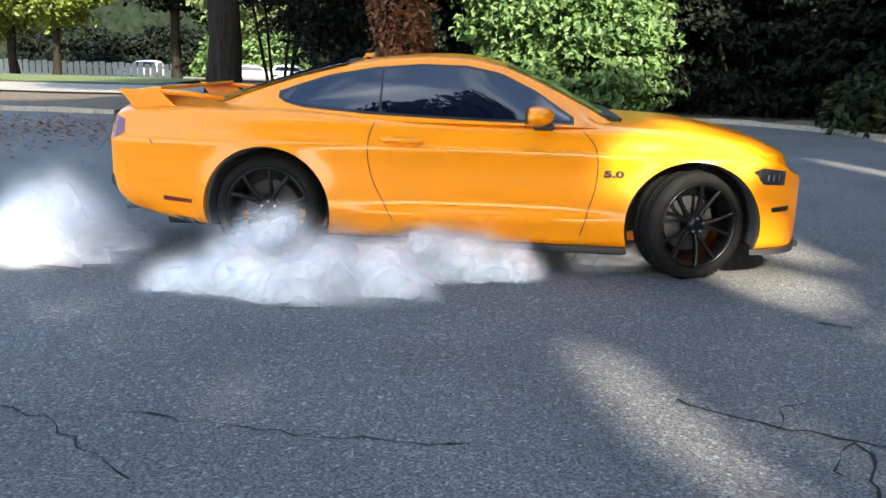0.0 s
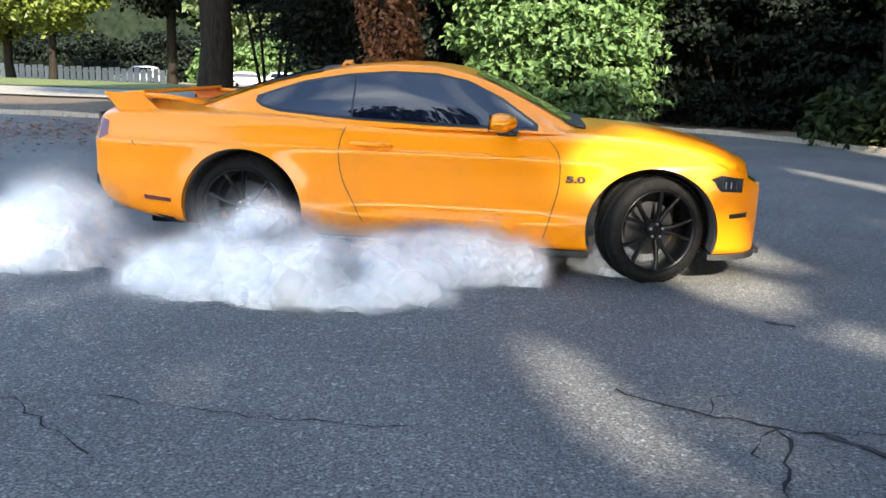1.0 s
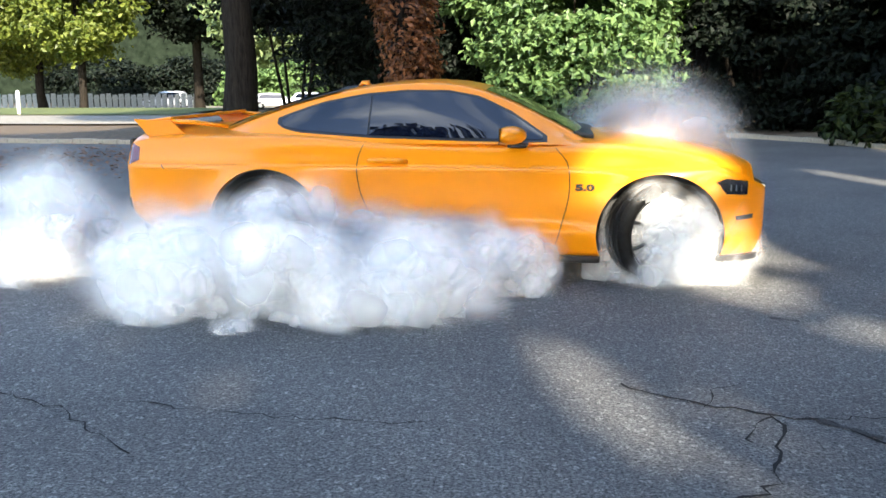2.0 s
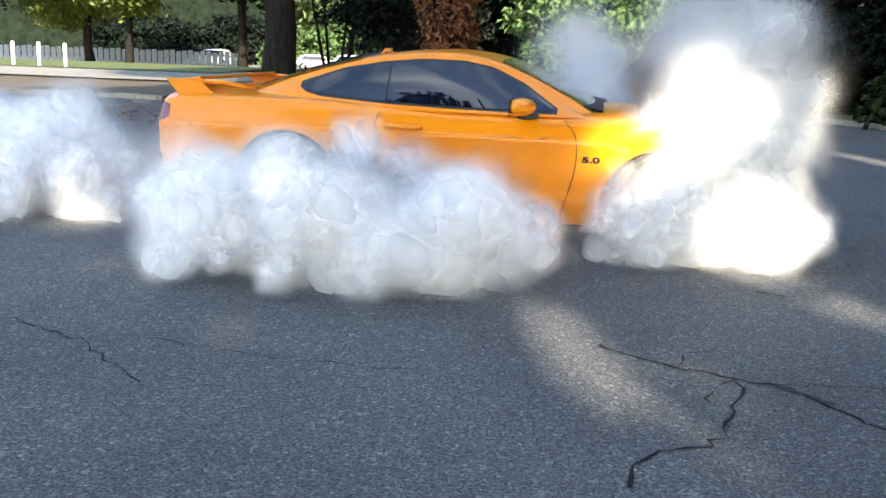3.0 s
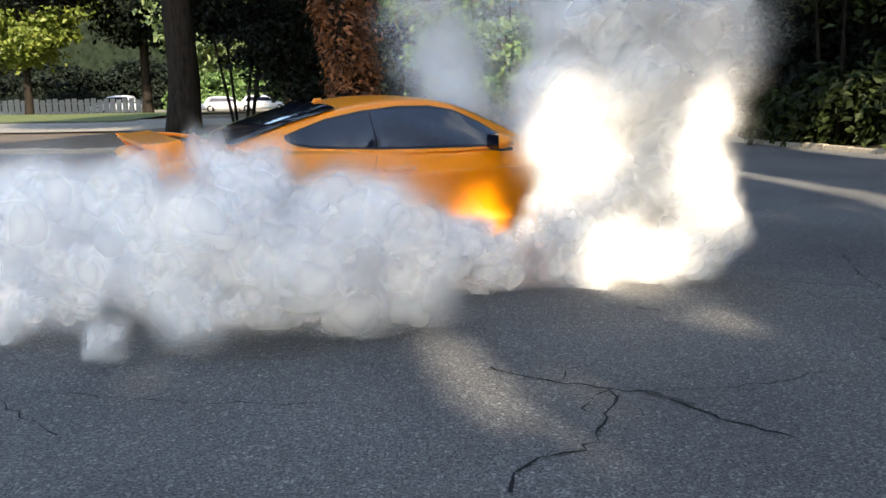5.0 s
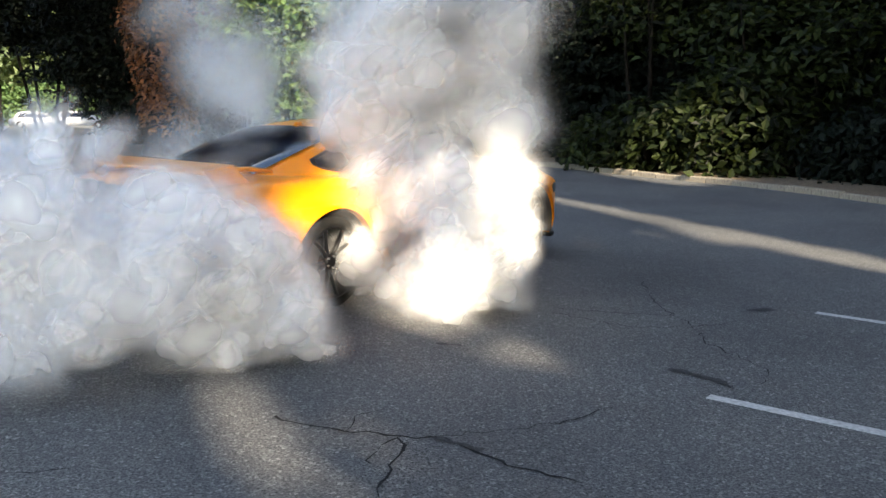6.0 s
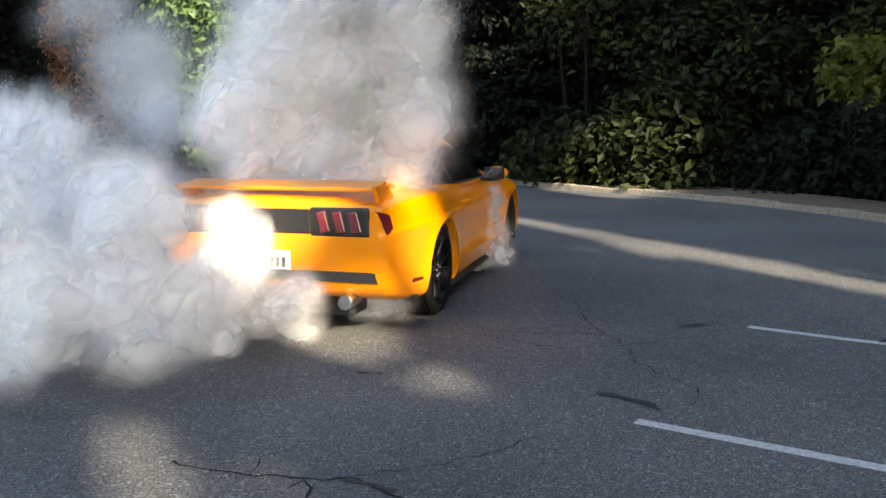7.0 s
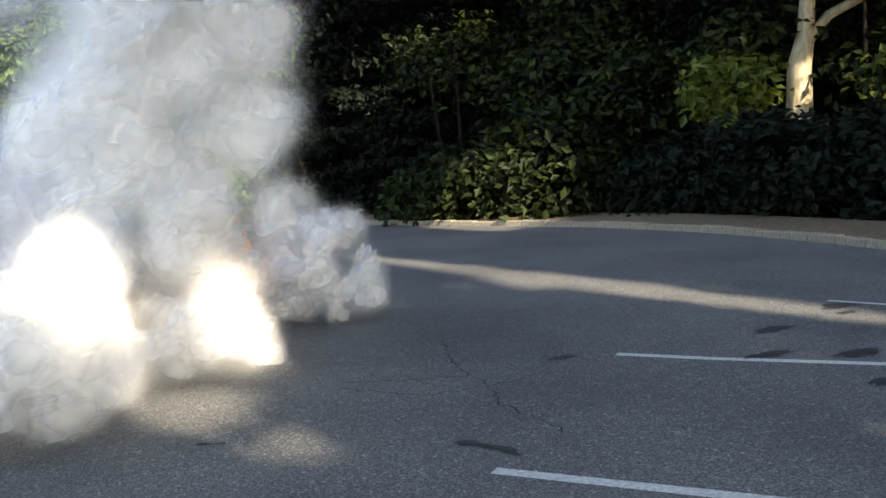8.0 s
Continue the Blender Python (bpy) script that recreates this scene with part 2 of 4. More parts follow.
def bush(name, seed, centre, radii, mat, n_spray, per, spread, leaf, label, category="bush", flat=0.35, lo=0.7, floor_z=0.0, keep=None):
    rng = np.random.default_rng(seed)
    c, d = lumpy(rng, n_spray, centre, radii, lo)
    ok = c[:, 2] > floor_z + 0.03
    if keep is not None:
        ok &= keep(c)
    c, d = c[ok], d[ok]
    p = sprays(rng, c, per, spread, flat)
    nn = np.repeat(d * 0.5 + np.array([0, -0.15, 0.7]), per, 0)
    good = p[:, 2] > floor_z + 0.01
    p, nn = p[good], nn[good]
    me = leaves_mesh(name, p, rng.uniform(0.6, 1.25, len(p)) * leaf, nn, rng)
    return me


def thing(name, label, category, group="", kind=""):
    return tagged(new(name), label, category, group, kind)


# ---- ground and road ----
EDGE = [(-60, 30), (-14, 18.6), (-6, 17.8), (0, 19.5), (3, 21.4), (6, 20.2), (7.3, 18.4), (8.0, 16.4), (9.0, 14.9), (9.9, 12.8), (10.4, 10), (10.3, 7.5), (10.1, 3), (9.8, -10), (9.5, -40)]


def edge_points(step=0.5):
    out = []
    for (x0, y0), (x1, y1) in zip(EDGE, EDGE[1:]):
        k = max(1, int(math.hypot(x1 - x0, y1 - y0) / step))
        out += [(x0 + (x1 - x0) * i / k, y0 + (y1 - y0) * i / k) for i in range(k)]
    out = np.array(out + [EDGE[-1]])
    for _ in range(6):
        out[1:-1] = (out[:-2] + 2 * out[1:-1] + out[2:]) / 4
    return out


def height(x, y):
    """The lie of the land: flat by the road, a low mound by the big trees, a slow fall behind."""
    z = -0.03 + 0.45 * math.exp(-((x + 4.2) / 4.5) ** 2 - ((y - 21.5) / 2.3) ** 2)
    z -= 1.6 * min(1, max(0, (y - 38) / 45))
    return z + 0.02 * noise.noise((x * 0.8, y * 0.8, 0))


xs = np.concatenate([np.linspace(-400, -40, 10), np.linspace(-36, 30, 84), np.linspace(40, 400, 10)])
ys = np.concatenate([np.linspace(-300, -30, 9), np.linspace(-26, 60, 108), np.linspace(66, 110, 10), np.linspace(150, 600, 6)])
ground = part("ground", from_grid([[(x, y, height(x, y)) for x in xs] for y in ys]), SOIL)
tagged(ground, "brown leaf-littered soil round the road", "ground", kind="structure")

edge = edge_points()
bm = bmesh.new()
vs = [bm.verts.new((x, y, 0)) for x, y in edge] + [bm.verts.new(p) for p in ((-60, -40, 0),)]
bm.faces.new(vs[::-1])
road = part("road", bm, ROAD)
tagged(road, "worn grey asphalt with coarse aggregate", "road", kind="structure")
if road.data.polygons[0].normal.z < 0:
    road.data.flip_normals()


def strip(points, width, z, mat, name, label, category, uneven=0.0, seed=0, kind="structure"):
    """A thin ribbon that lies on the road."""
    rng = random.Random(seed)
    rows = []
    for i, p in enumerate(points):
        a, b = Vector((*points[max(i - 1, 0)], 0)), Vector((*points[min(i + 1, len(points) - 1)], 0))
        n = (b - a).normalized().cross(Vector((0, 0, 1)))
        w = width * (1 + rng.uniform(-uneven, uneven)) / 2
        rows.append([Vector((*p, z)) - n * w, Vector((*p, z)) + n * w])
    ob = part(name, from_grid(rows, smooth=False), mat)
    if ob.data.polygons[0].normal.z < 0:
        ob.data.flip_normals()
    return tagged(ob, label, category, kind=kind)


def crooked(points, step=0.06, swing=0.025, seed=1):
    rng = random.Random(seed)
    out = []
    for (x0, y0), (x1, y1) in zip(points, points[1:]):
        k = max(2, int(math.hypot(x1 - x0, y1 - y0) / step))
        out += [(x0 + (x1 - x0) * i / k + rng.uniform(-swing, swing), y0 + (y1 - y0) * i / k + rng.uniform(-swing, swing)) for i in range(k)]
    return out + [points[-1]]


CRACKS = [
    [(1.02, 3.47), (1.22, 3.31), (1.45, 3.18), (1.62, 3.11), (1.76, 3.09), (1.90, 2.96), (2.01, 2.76), (2.3, 2.5)],
    [(1.62, 3.10), (1.61, 2.95), (1.49, 2.69), (1.47, 2.55), (1.37, 2.40), (1.19, 2.33), (1.09, 2.19), (1.05, 2.02)],
    [(1.43, 2.81), (1.51, 3.03), (1.60, 3.10)],
    [(1.78, 3.09), (2.02, 3.12), (2.23, 3.14), (2.46, 3.21), (2.75, 3.35)],
    [(4.2, 6.6), (3.91, 5.55), (3.90, 4.87), (3.80, 4.4), (3.84, 4.13), (3.90, 3.82), (3.71, 3.59)],
    [(3.03, 5.35), (3.44, 4.91), (3.85, 4.80), (4.34, 4.95), (4.5, 4.86)],
    [(3.1, 5.5), (3.5, 5.3), (3.9, 5.14)],
    [(1.36, 3.22), (1.45, 3.42), (1.6, 3.52)],
    [(0.2, 2.95), (-0.5, 3.0), (-1.2, 3.15)],
    [(-1.9, 3.3), (-1.4, 3.05), (-0.9, 2.6)],
]
for i, c in enumerate(CRACKS):
    strip(crooked(c, seed=i), 0.007 if i > 1 else 0.012, 0.004, CRACK, "crack", "thin dark crack in the asphalt", "crack", 0.7, i)
for i, (c, w) in enumerate([([(1.78, 3.08), (1.87, 3.0), (1.97, 2.9)], 0.035), ([(3.31, 3.93), (3.40, 3.83), (3.48, 3.70), (3.52, 3.56)], 0.06), ([(2.05, 4.66), (2.2, 4.6)], 0.03)]):
    strip(crooked(c, 0.04, 0.012, 9 + i), w, 0.005, TAR, "tar_patch", "short dark tar patch in the asphalt", "patch", 0.6, i)
strip([(3.32, 3.44), (4.1, 2.62), (5.2, 1.45), (6.4, 0.2)], 0.085, 0.004, LINE, "road_marking", "worn white painted parking line", "line", 0.08, 3)
strip([(5.0, 5.1), (5.45, 4.6), (6.25, 3.82), (7.6, 2.5), (8.8, 1.3)], 0.085, 0.004, LINE, "road_marking", "worn white painted parking line", "line", 0.08, 4)
strip([(7.47, 5.69), (7.9, 4.8), (8.5, 3.6)], 0.06, 0.004, LINE, "road_marking", "faint white painted parking line", "line", 0.08, 5)
# dark oil stains at the parking bays
rng = random.Random(5)
for i in range(14):
    x, y = rng.uniform(4.6, 7.4), rng.uniform(2.4, 6.0)
    bm = bmesh.new()
    r = rng.uniform(0.05, 0.16)
    bm.faces.new([bm.verts.new((x + r * rng.uniform(0.6, 1.9) * math.cos(a), y + r * rng.uniform(0.4, 0.8) * math.sin(a), 0.003 + 0.0002 * i)) for a in (2 * math.pi * k / 14 for k in range(14))])
    tagged(part("oil_stain", bm, TAR), "dark oil stain on the asphalt", "stain", kind="structure")

# kerb along the far edge, stone by stone near the bend
inner = [p for p in edge if p[1] > -6 and p[0] > -20]
kerb = tagged(new("kerb"), "pale low concrete kerb along the road", "kerb", kind="structure")
stone = None
acc = 0
for (x0, y0), (x1, y1) in zip(inner, inner[1:]):
    d = math.hypot(x1 - x0, y1 - y0)
    if stone is None:
        bm = box(bmesh.new(), (1.0, 0.16, 0.20), Matrix(), 0.018)
        stone = bpy.data.meshes.new("kerb_stone")
        bm.to_mesh(stone)
        bm.free()
        stone.materials.append(KERB)
    o = new("kerb_stone", stone)
    o.parent = kerb
    o.matrix_basis = pose((x0 + x1) / 2, (y0 + y1) / 2, 0.0 + 0.012 * math.sin(acc * 1.7), 0, 0, math.degrees(math.atan2(y1 - y0, x1 - x0))) @ Matrix.Diagonal((d * 0.985, 1, 1, 1))
    acc += 1

# pale shoulder beyond the bend, lawn and path far on the other side
shoulder = [(x, y) for x, y in edge if x > 6 and y > -8]
rows = []
for i, (x, y) in enumerate(shoulder):
    a, b = shoulder[max(i - 1, 0)], shoulder[min(i + 1, len(shoulder) - 1)]
    n = Vector((-(b[1] - a[1]), b[0] - a[0], 0)).normalized()
    p = Vector((x, y, 0.06))
    rows.append([p + n * k + Vector((0, 0, 0.02 * k)) for k in (0.06, 0.5, 1.0, 1.6)])
tagged(part("shoulder", from_grid(rows), grained("bare_earth", (0.07, 0.055, 0.038), (0.22, 0.165, 0.11), 12, depth=0.02)), "bare brown earth shoulder beyond the kerb", "ground", kind="structure")


def patch(name, x0, x1, y0, y1, lift, mat, label, category):
    gx, gy = np.linspace(x0, x1, 14), np.linspace(y0, y1, 8)
    return tagged(part(name, from_grid([[(x, y, height(x, y) + lift) for x in gx] for y in gy]), mat), label, category, kind="structure")


patch("far_path", -60, -3, 25.5, 33, 0.06, PATHWAY, "pale sunlit path under the trees", "path")
patch("lawn", -60, -11, 31, 58, 0.09, LAWN, "sunlit mown grass verge", "lawn")
patch("far_road", -60, 8, 62, 92, 0.08, PATHWAY, "pale parking road far behind the trees", "road")


# ---- trees and bushes ----
def trunk(name, parent, base, h, r, mat, seed, lean=(0, 0), limbs=0, limb_from=0.45):
    rng = random.Random(seed)
    pts = [(base[0] + lean[0] * k + rng.uniform(-0.02, 0.02) * h * 0.3, base[1] + lean[1] * k, base[2] - 0.15 + h * k) for k in (0, 0.03, 0.1, 0.25, 0.45, 0.7, 1.0)]
    bm = tube(bmesh.new(), pts, [r * f for f in (1.45, 1.2, 1.04, 0.98, 0.9, 0.78, 0.45)], 16, 0.06, rng)
    for _ in range(limbs):
        k = rng.uniform(limb_from, 0.95)
        a = rng.uniform(0, 2 * math.pi)
        p = Vector((base[0] + lean[0] * k, base[1] + lean[1] * k, base[2] + h * k))
        ln = h * rng.uniform(0.18, 0.32)
        q = [p + Vector((math.cos(a), math.sin(a), 0.5)) * ln * s + Vector((0, 0, 0.25 * ln * s * s)) for s in (0, 0.35, 0.7, 1)]
        tube(bm, q, [r * f for f in (0.34, 0.26, 0.17, 0.06)], 7, 0.08, rng)
    return part("trunk", bm, mat, parent)


def tree(label, base, h, r, blobs, leaf_mat, seed, n_spray, per, spread, leaf, bark=BARK, limbs=6, lean=(0, 0), category="tree", flat=0.4):
    """A tree whose crown is made of several leafy masses."""
    t = thing("tree", label, category)
    trunk("trunk", t, base, h, r, bark, seed, lean, limbs)
    for i, (c, rad) in enumerate(blobs):
        me = bush("crown", seed * 31 + i, c, rad, leaf_mat, n_spray, per, spread, leaf, "", flat=flat, lo=0.55, floor_z=-5)
        part("crown", me, leaf_mat, t)
    return t


def shrub(label, seed, centre, radii, mat, n_spray, per, spread, leaf, floor_z=0.0, flat=0.35, category="bush", keep=None, stems=5):
    t = thing("bush", label, category)
    rng = random.Random(seed)
    bm = bmesh.new()
    for _ in range(stems):
        a = rng.uniform(0, 6.28)
        top = (centre[0] + radii[0] * 0.6 * math.cos(a), centre[1] + radii[1] * 0.6 * math.sin(a), centre[2] + radii[2] * 0.5)
        b = (centre[0] + 0.3 * math.cos(a), centre[1] + 0.3 * math.sin(a), floor_z - 0.1)
        m = tuple((p + q) / 2 + rng.uniform(-0.15, 0.15) for p, q in zip(b, top))
        tube(bm, [b, m, top], [0.06, 0.045, 0.015], 6, 0.1, rng)
    part("stem", bm, BARK, t)
    part("foliage", bush("foliage", seed, centre, radii, mat, n_spray, per, spread, leaf, "", flat=flat, floor_z=floor_z, keep=keep), mat, t)
    return t


# big shade-darkened trunk by the road, and the one with dead vines
tree("tall tree with a furrowed, shade-darkened trunk beside the road", (-5.45, 20.0, 0.36), 13, 0.33, [((-5.2, 20.5, 9.5), (4.2, 3.5, 3.2)), ((-9.6, 22.0, 5.0), (2.6, 1.6, 1.8)), ((-7.6, 21.8, 5.6), (1.8, 1.4, 1.5)), ((-8.0, 21, 7.6), (2.4, 2.2, 2.0)), ((-2.6, 21, 7.8), (2.2, 2.2, 2.0))], LEAF_SHADE, 11, 500, 22, 0.34, 0.13, limbs=7)
vine_tree = tree("tree trunk wrapped in dead brown vines", (-1.65, 20.0, 0.35), 12, 0.30, [((-1.2, 20.8, 9.4), (3.2, 3.0, 2.8))], LEAF_SHADE, 12, 420, 22, 0.34, 0.13, limbs=5)
rng = np.random.default_rng(7)
a, z = rng.uniform(0, 2 * np.pi, 230), rng.uniform(0.9, 5.5, 230)
rr = 0.42 + 0.28 * rng.random(230) * np.clip((z - 0.8) / 2.0, 0.3, 1)
c = np.stack([-1.65 + rr * np.cos(a) + 0.10 * (3.2 - z) * (z < 3.2), 20.0 + rr * np.sin(a), z], 1)
p = sprays(rng, c, 26, 0.11, 2.4, 0)
part("dead_vine", leaves_mesh("dead_vine", p, rng.uniform(0.05, 0.11, len(p)), np.repeat(np.stack([np.cos(a), np.sin(a), 0.2 * a], 1), 26, 0), rng), LEAF_BROWN, vine_tree, "hanging dry brown vine leaves")

# sunlit bush by the road, and evergreens with shade in their leaf colour
shrub("large sunlit green bush with layered sprays of leaves", 21, (2.3, 24.0, 2.6), (2.7, 2.0, 3.6), LEAF_SUN, 900, 44, 0.27, 0.135, flat=0.3)
shrub("large sunlit green bush with layered sprays of leaves", 22, (1.2, 24.6, 5.4), (2.4, 2.0, 3.2), LEAF_SUN, 520, 44, 0.27, 0.135, flat=0.3)
shrub("sunlit green bush at the roadside", 23, (4.2, 23.8, 5.6), (1.9, 1.8, 2.8), LEAF_SUN, 460, 44, 0.27, 0.135, flat=0.3)
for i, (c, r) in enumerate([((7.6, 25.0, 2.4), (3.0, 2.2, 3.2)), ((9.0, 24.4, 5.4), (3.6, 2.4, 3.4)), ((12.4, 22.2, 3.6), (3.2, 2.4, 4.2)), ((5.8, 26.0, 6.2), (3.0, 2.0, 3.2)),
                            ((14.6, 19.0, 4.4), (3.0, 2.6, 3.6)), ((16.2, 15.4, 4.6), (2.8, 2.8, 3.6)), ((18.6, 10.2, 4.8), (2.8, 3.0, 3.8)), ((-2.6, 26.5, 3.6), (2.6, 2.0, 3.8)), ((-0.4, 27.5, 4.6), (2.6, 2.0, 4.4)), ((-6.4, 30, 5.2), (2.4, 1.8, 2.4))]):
    shrub("evergreen with drooping sprays, deep shade put into its near-black leaf colour", 40 + i, c, r, LEAF_SHADE, 560, 34, 0.34, 0.13, flat=0.2)
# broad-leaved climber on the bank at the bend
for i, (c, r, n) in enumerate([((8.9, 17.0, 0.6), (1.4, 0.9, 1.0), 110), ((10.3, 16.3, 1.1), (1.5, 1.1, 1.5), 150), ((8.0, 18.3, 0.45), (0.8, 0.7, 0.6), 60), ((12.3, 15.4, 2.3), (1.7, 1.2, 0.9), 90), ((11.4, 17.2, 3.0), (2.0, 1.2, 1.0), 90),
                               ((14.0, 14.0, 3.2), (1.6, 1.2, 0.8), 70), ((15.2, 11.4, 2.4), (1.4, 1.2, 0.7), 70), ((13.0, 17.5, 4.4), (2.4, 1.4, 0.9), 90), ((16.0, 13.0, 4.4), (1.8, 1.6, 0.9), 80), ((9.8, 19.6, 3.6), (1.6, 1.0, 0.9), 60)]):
    shrub("broad-leaved green climber on the bank, partly sunlit, leaf colour darkened for shade", 60 + i, c, r, LEAF_IVY_SHADE, n, 20, 0.24, 0.14, flat=0.7, stems=3)
for i, (c, r, n) in enumerate([((12.5, 13.4, 2.3), (0.8, 0.6, 0.65), 70), ((14.8, 11.8, 4.2), (0.9, 0.6, 0.4), 50), ((14.8, 11.3, 2.4), (0.8, 0.6, 0.4), 50)]):
    shrub("yellow-green sapling leaves round the pale trunk", 77 + i, c, r, LEAF_YELLOW, n, 18, 0.22, 0.13, stems=3)
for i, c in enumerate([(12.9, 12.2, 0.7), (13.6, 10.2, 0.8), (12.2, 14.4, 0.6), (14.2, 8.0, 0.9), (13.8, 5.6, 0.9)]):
    shrub("low evergreen bush at the foot of the bank, leaf colour darkened for shade", 90 + i, c, (1.3, 1.3, 1.0), LEAF_SHADE, 200, 30, 0.3, 0.12, stems=4)
# pale forked tree on the bank
t = thing("tree", "pale forked tree catching the sun on the bank", "tree")
bm = tube(bmesh.new(), [(13.75, 12.9, 0.0), (13.7, 12.9, 1.6), (13.72, 12.9, 2.6), (13.9, 12.9, 3.2), (13.98, 12.9, 4.2), (14.0, 13, 7)], [0.27, 0.25, 0.21, 0.16, 0.12, 0.08], 12, 0.07, random.Random(3))
tube(bm, [(13.85, 12.9, 3.0), (14.35, 12.8, 3.5), (15.0, 12.6, 3.8), (16.2, 12.4, 4.0)], [0.13, 0.10, 0.08, 0.05], 8, 0.07, random.Random(4))
part("trunk", bm, PALE_BARK, t)
part("crown", bush("crown", 71, (14.6, 13.6, 7.4), (2.8, 2.0, 2.2), LEAF_IVY_SHADE, 420, 22, 0.3, 0.14, "", floor_z=-5), LEAF_IVY_SHADE, t)

# added woodland trees over the bank and bend; unseen crowns block sky light
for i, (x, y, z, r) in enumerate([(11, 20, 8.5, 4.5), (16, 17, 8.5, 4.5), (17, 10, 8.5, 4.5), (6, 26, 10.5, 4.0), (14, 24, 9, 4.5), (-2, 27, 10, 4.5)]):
    tree("tall woodland tree added over the bank, unseen crown blocking sky light", (x + 1, y + 3.5, -0.03), 11, 0.28, [((x, y, z), (r, r * 0.8, 2.4)), ((x + 2, y + 3, z + 1), (r * 0.8, r * 0.8, 2.2))], LEAF_SHADE, 150 + i, 420, 24, 0.45, 0.24, limbs=6)

# far trees on the other side of the road
for i, (x, y, h, r, blobs, m) in enumerate([
    (-27, 58, 12, 0.25, [((-27, 57, 6.2), (4.6, 3, 3.6)), ((-31, 58, 8), (4, 3, 4)), ((-23.5, 59, 9), (3.4, 3, 3.4))], LEAF_YELLOW),
    (-20.5, 62, 14, 0.32, [((-20.5, 62, 7.0), (3.6, 3, 3.6)), ((-17.5, 63, 5.4), (3.0, 2.6, 2.8))], LEAF_SHADE),
    (-14.5, 52, 14, 0.30, [((-13.6, 51, 6.4), (2.4, 2.2, 4.4)), ((-15.4, 52, 9.4), (2.8, 2.4, 3))], LEAF_GREY),
    (-34, 66, 14, 0.3, [((-35, 66, 5), (4, 3, 4)), ((-31, 68, 9), (4, 3, 4))], LEAF_YELLOW),
    (-9.5, 56, 14, 0.3, [((-9.4, 56, 6.4), (3.0, 2.6, 5.0)), ((-7, 58, 8), (3, 3, 4))], LEAF_SHADE),
    (-40, 60, 14, 0.3, [((-41, 60, 6), (4, 3, 5)), ((-37, 61, 10), (4, 3, 4))], LEAF_SHADE),
    (-3.5, 50, 15, 0.4, [((-3.6, 50, 7.4), (3.6, 2.6, 4.4)), ((0, 52, 8), (3, 3, 5))], LEAF_SHADE),
]):
    tree("leafy park tree beyond the road", (x, y, height(x, y)), h, r, blobs, m, 80 + i, 420, 26, 0.5, 0.26, limbs=5)
# low hedges far behind
for i, (x, y, r) in enumerate([(-30, 92, 6), (-20, 95, 6), (-10, 94, 6), (-40, 90, 7), (-2, 92, 5), (-24, 90, 3)]):
    shrub("dark green hedge far behind the path", 100 + i, (x, y, 0.6), (r, 2, 3.0), LEAF_SUN if i in (1, 5) else LEAF_SHADE, 260, 30, 0.6, 0.3, floor_z=-1.6)

# dark sheet that closes the view, coloured as the woods' deep shade
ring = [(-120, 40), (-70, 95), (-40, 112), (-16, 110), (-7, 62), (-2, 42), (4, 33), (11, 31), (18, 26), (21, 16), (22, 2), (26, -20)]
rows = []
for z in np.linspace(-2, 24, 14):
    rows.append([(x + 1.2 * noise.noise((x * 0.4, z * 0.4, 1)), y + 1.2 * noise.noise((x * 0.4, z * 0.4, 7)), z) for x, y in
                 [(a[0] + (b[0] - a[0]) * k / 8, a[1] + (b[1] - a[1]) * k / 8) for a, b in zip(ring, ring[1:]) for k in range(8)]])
tagged(part("backdrop", from_grid(rows), WOODS_SHADE), "near-black backdrop sheet standing in for the shaded woods behind the trees", "woods", kind="structure")

# fallen leaves on the road by the mound
rng = np.random.default_rng(17)
q = np.stack([rng.uniform(-9, -2.2, 2600), rng.normal(14.6, 1.5, 2600), np.full(2600, 0.012)], 1)
tagged(part("fallen_leaves", leaves_mesh("fallen_leaves", q, rng.uniform(0.03, 0.07, len(q)), np.tile([0, 0, 3.0], (len(q), 1)), rng, 1.4, 0.1), LEAF_BROWN), "scattered brown fallen leaves on the asphalt", "leaves", kind="stuff")

# tall trees behind the camera; the sun comes through their gaps
LIT = [  # centre on the road, half length along the sun's way, half width
    (0.95, 3.35, 0.9, 0.24), (2.1, 5.5, 0.75, 0.45), (1.2, 6.9, 0.75, 0.55), (2.35, 6.95, 1.1, 0.38), (6.3, 8.4, 5.4, 0.36), (-2.8, 5.6, 0.4, 0.3),
    (8.6, 16.6, 2.1, 1.0), (11.2, 19.0, 1.3, 0.5), (8.2, 15.6, 1.4, 0.5), (12.35, 18.2, 2.4, 0.5), (13.0, 14.2, 1.2, 0.6), (13.2, 19.2, 1.2, 0.5), (10.2, 21.5, 0.8, 0.28), (11.5, 23.5, 1.0, 0.3), (9.3, 24.0, 0.8, 0.25), (13.5, 21.0, 0.9, 0.3), (14.6, 17.5, 0.8, 0.3), (12.6, 16.0, 0.7, 0.3), (10.9, 22.4, 1.1, 0.35), (12.2, 20.2, 0.9, 0.3), (9.9, 20.2, 0.7, 0.3), (13.7, 19.4, 0.8, 0.25), (12.9, 23.0, 1.0, 0.35), (14.3, 22.5, 0.9, 0.3), (2.5, 4.4, 0.35, 0.25),
]
along, across = Vector((-SUN_AZ[0], -SUN_AZ[1])).normalized(), Vector((SUN_AZ[1], -SUN_AZ[0])).normalized()


def lit(x, y):
    for cx, cy, a, b in LIT:
        d = Vector((x - cx, y - cy))
        if (d.dot(along) / a) ** 2 + (d.dot(across) / b) ** 2 < 1:
            return True
    return y > 23.5 + 0.0 * x and -1.5 - 0.15 * (y - 23) < x < 5.2


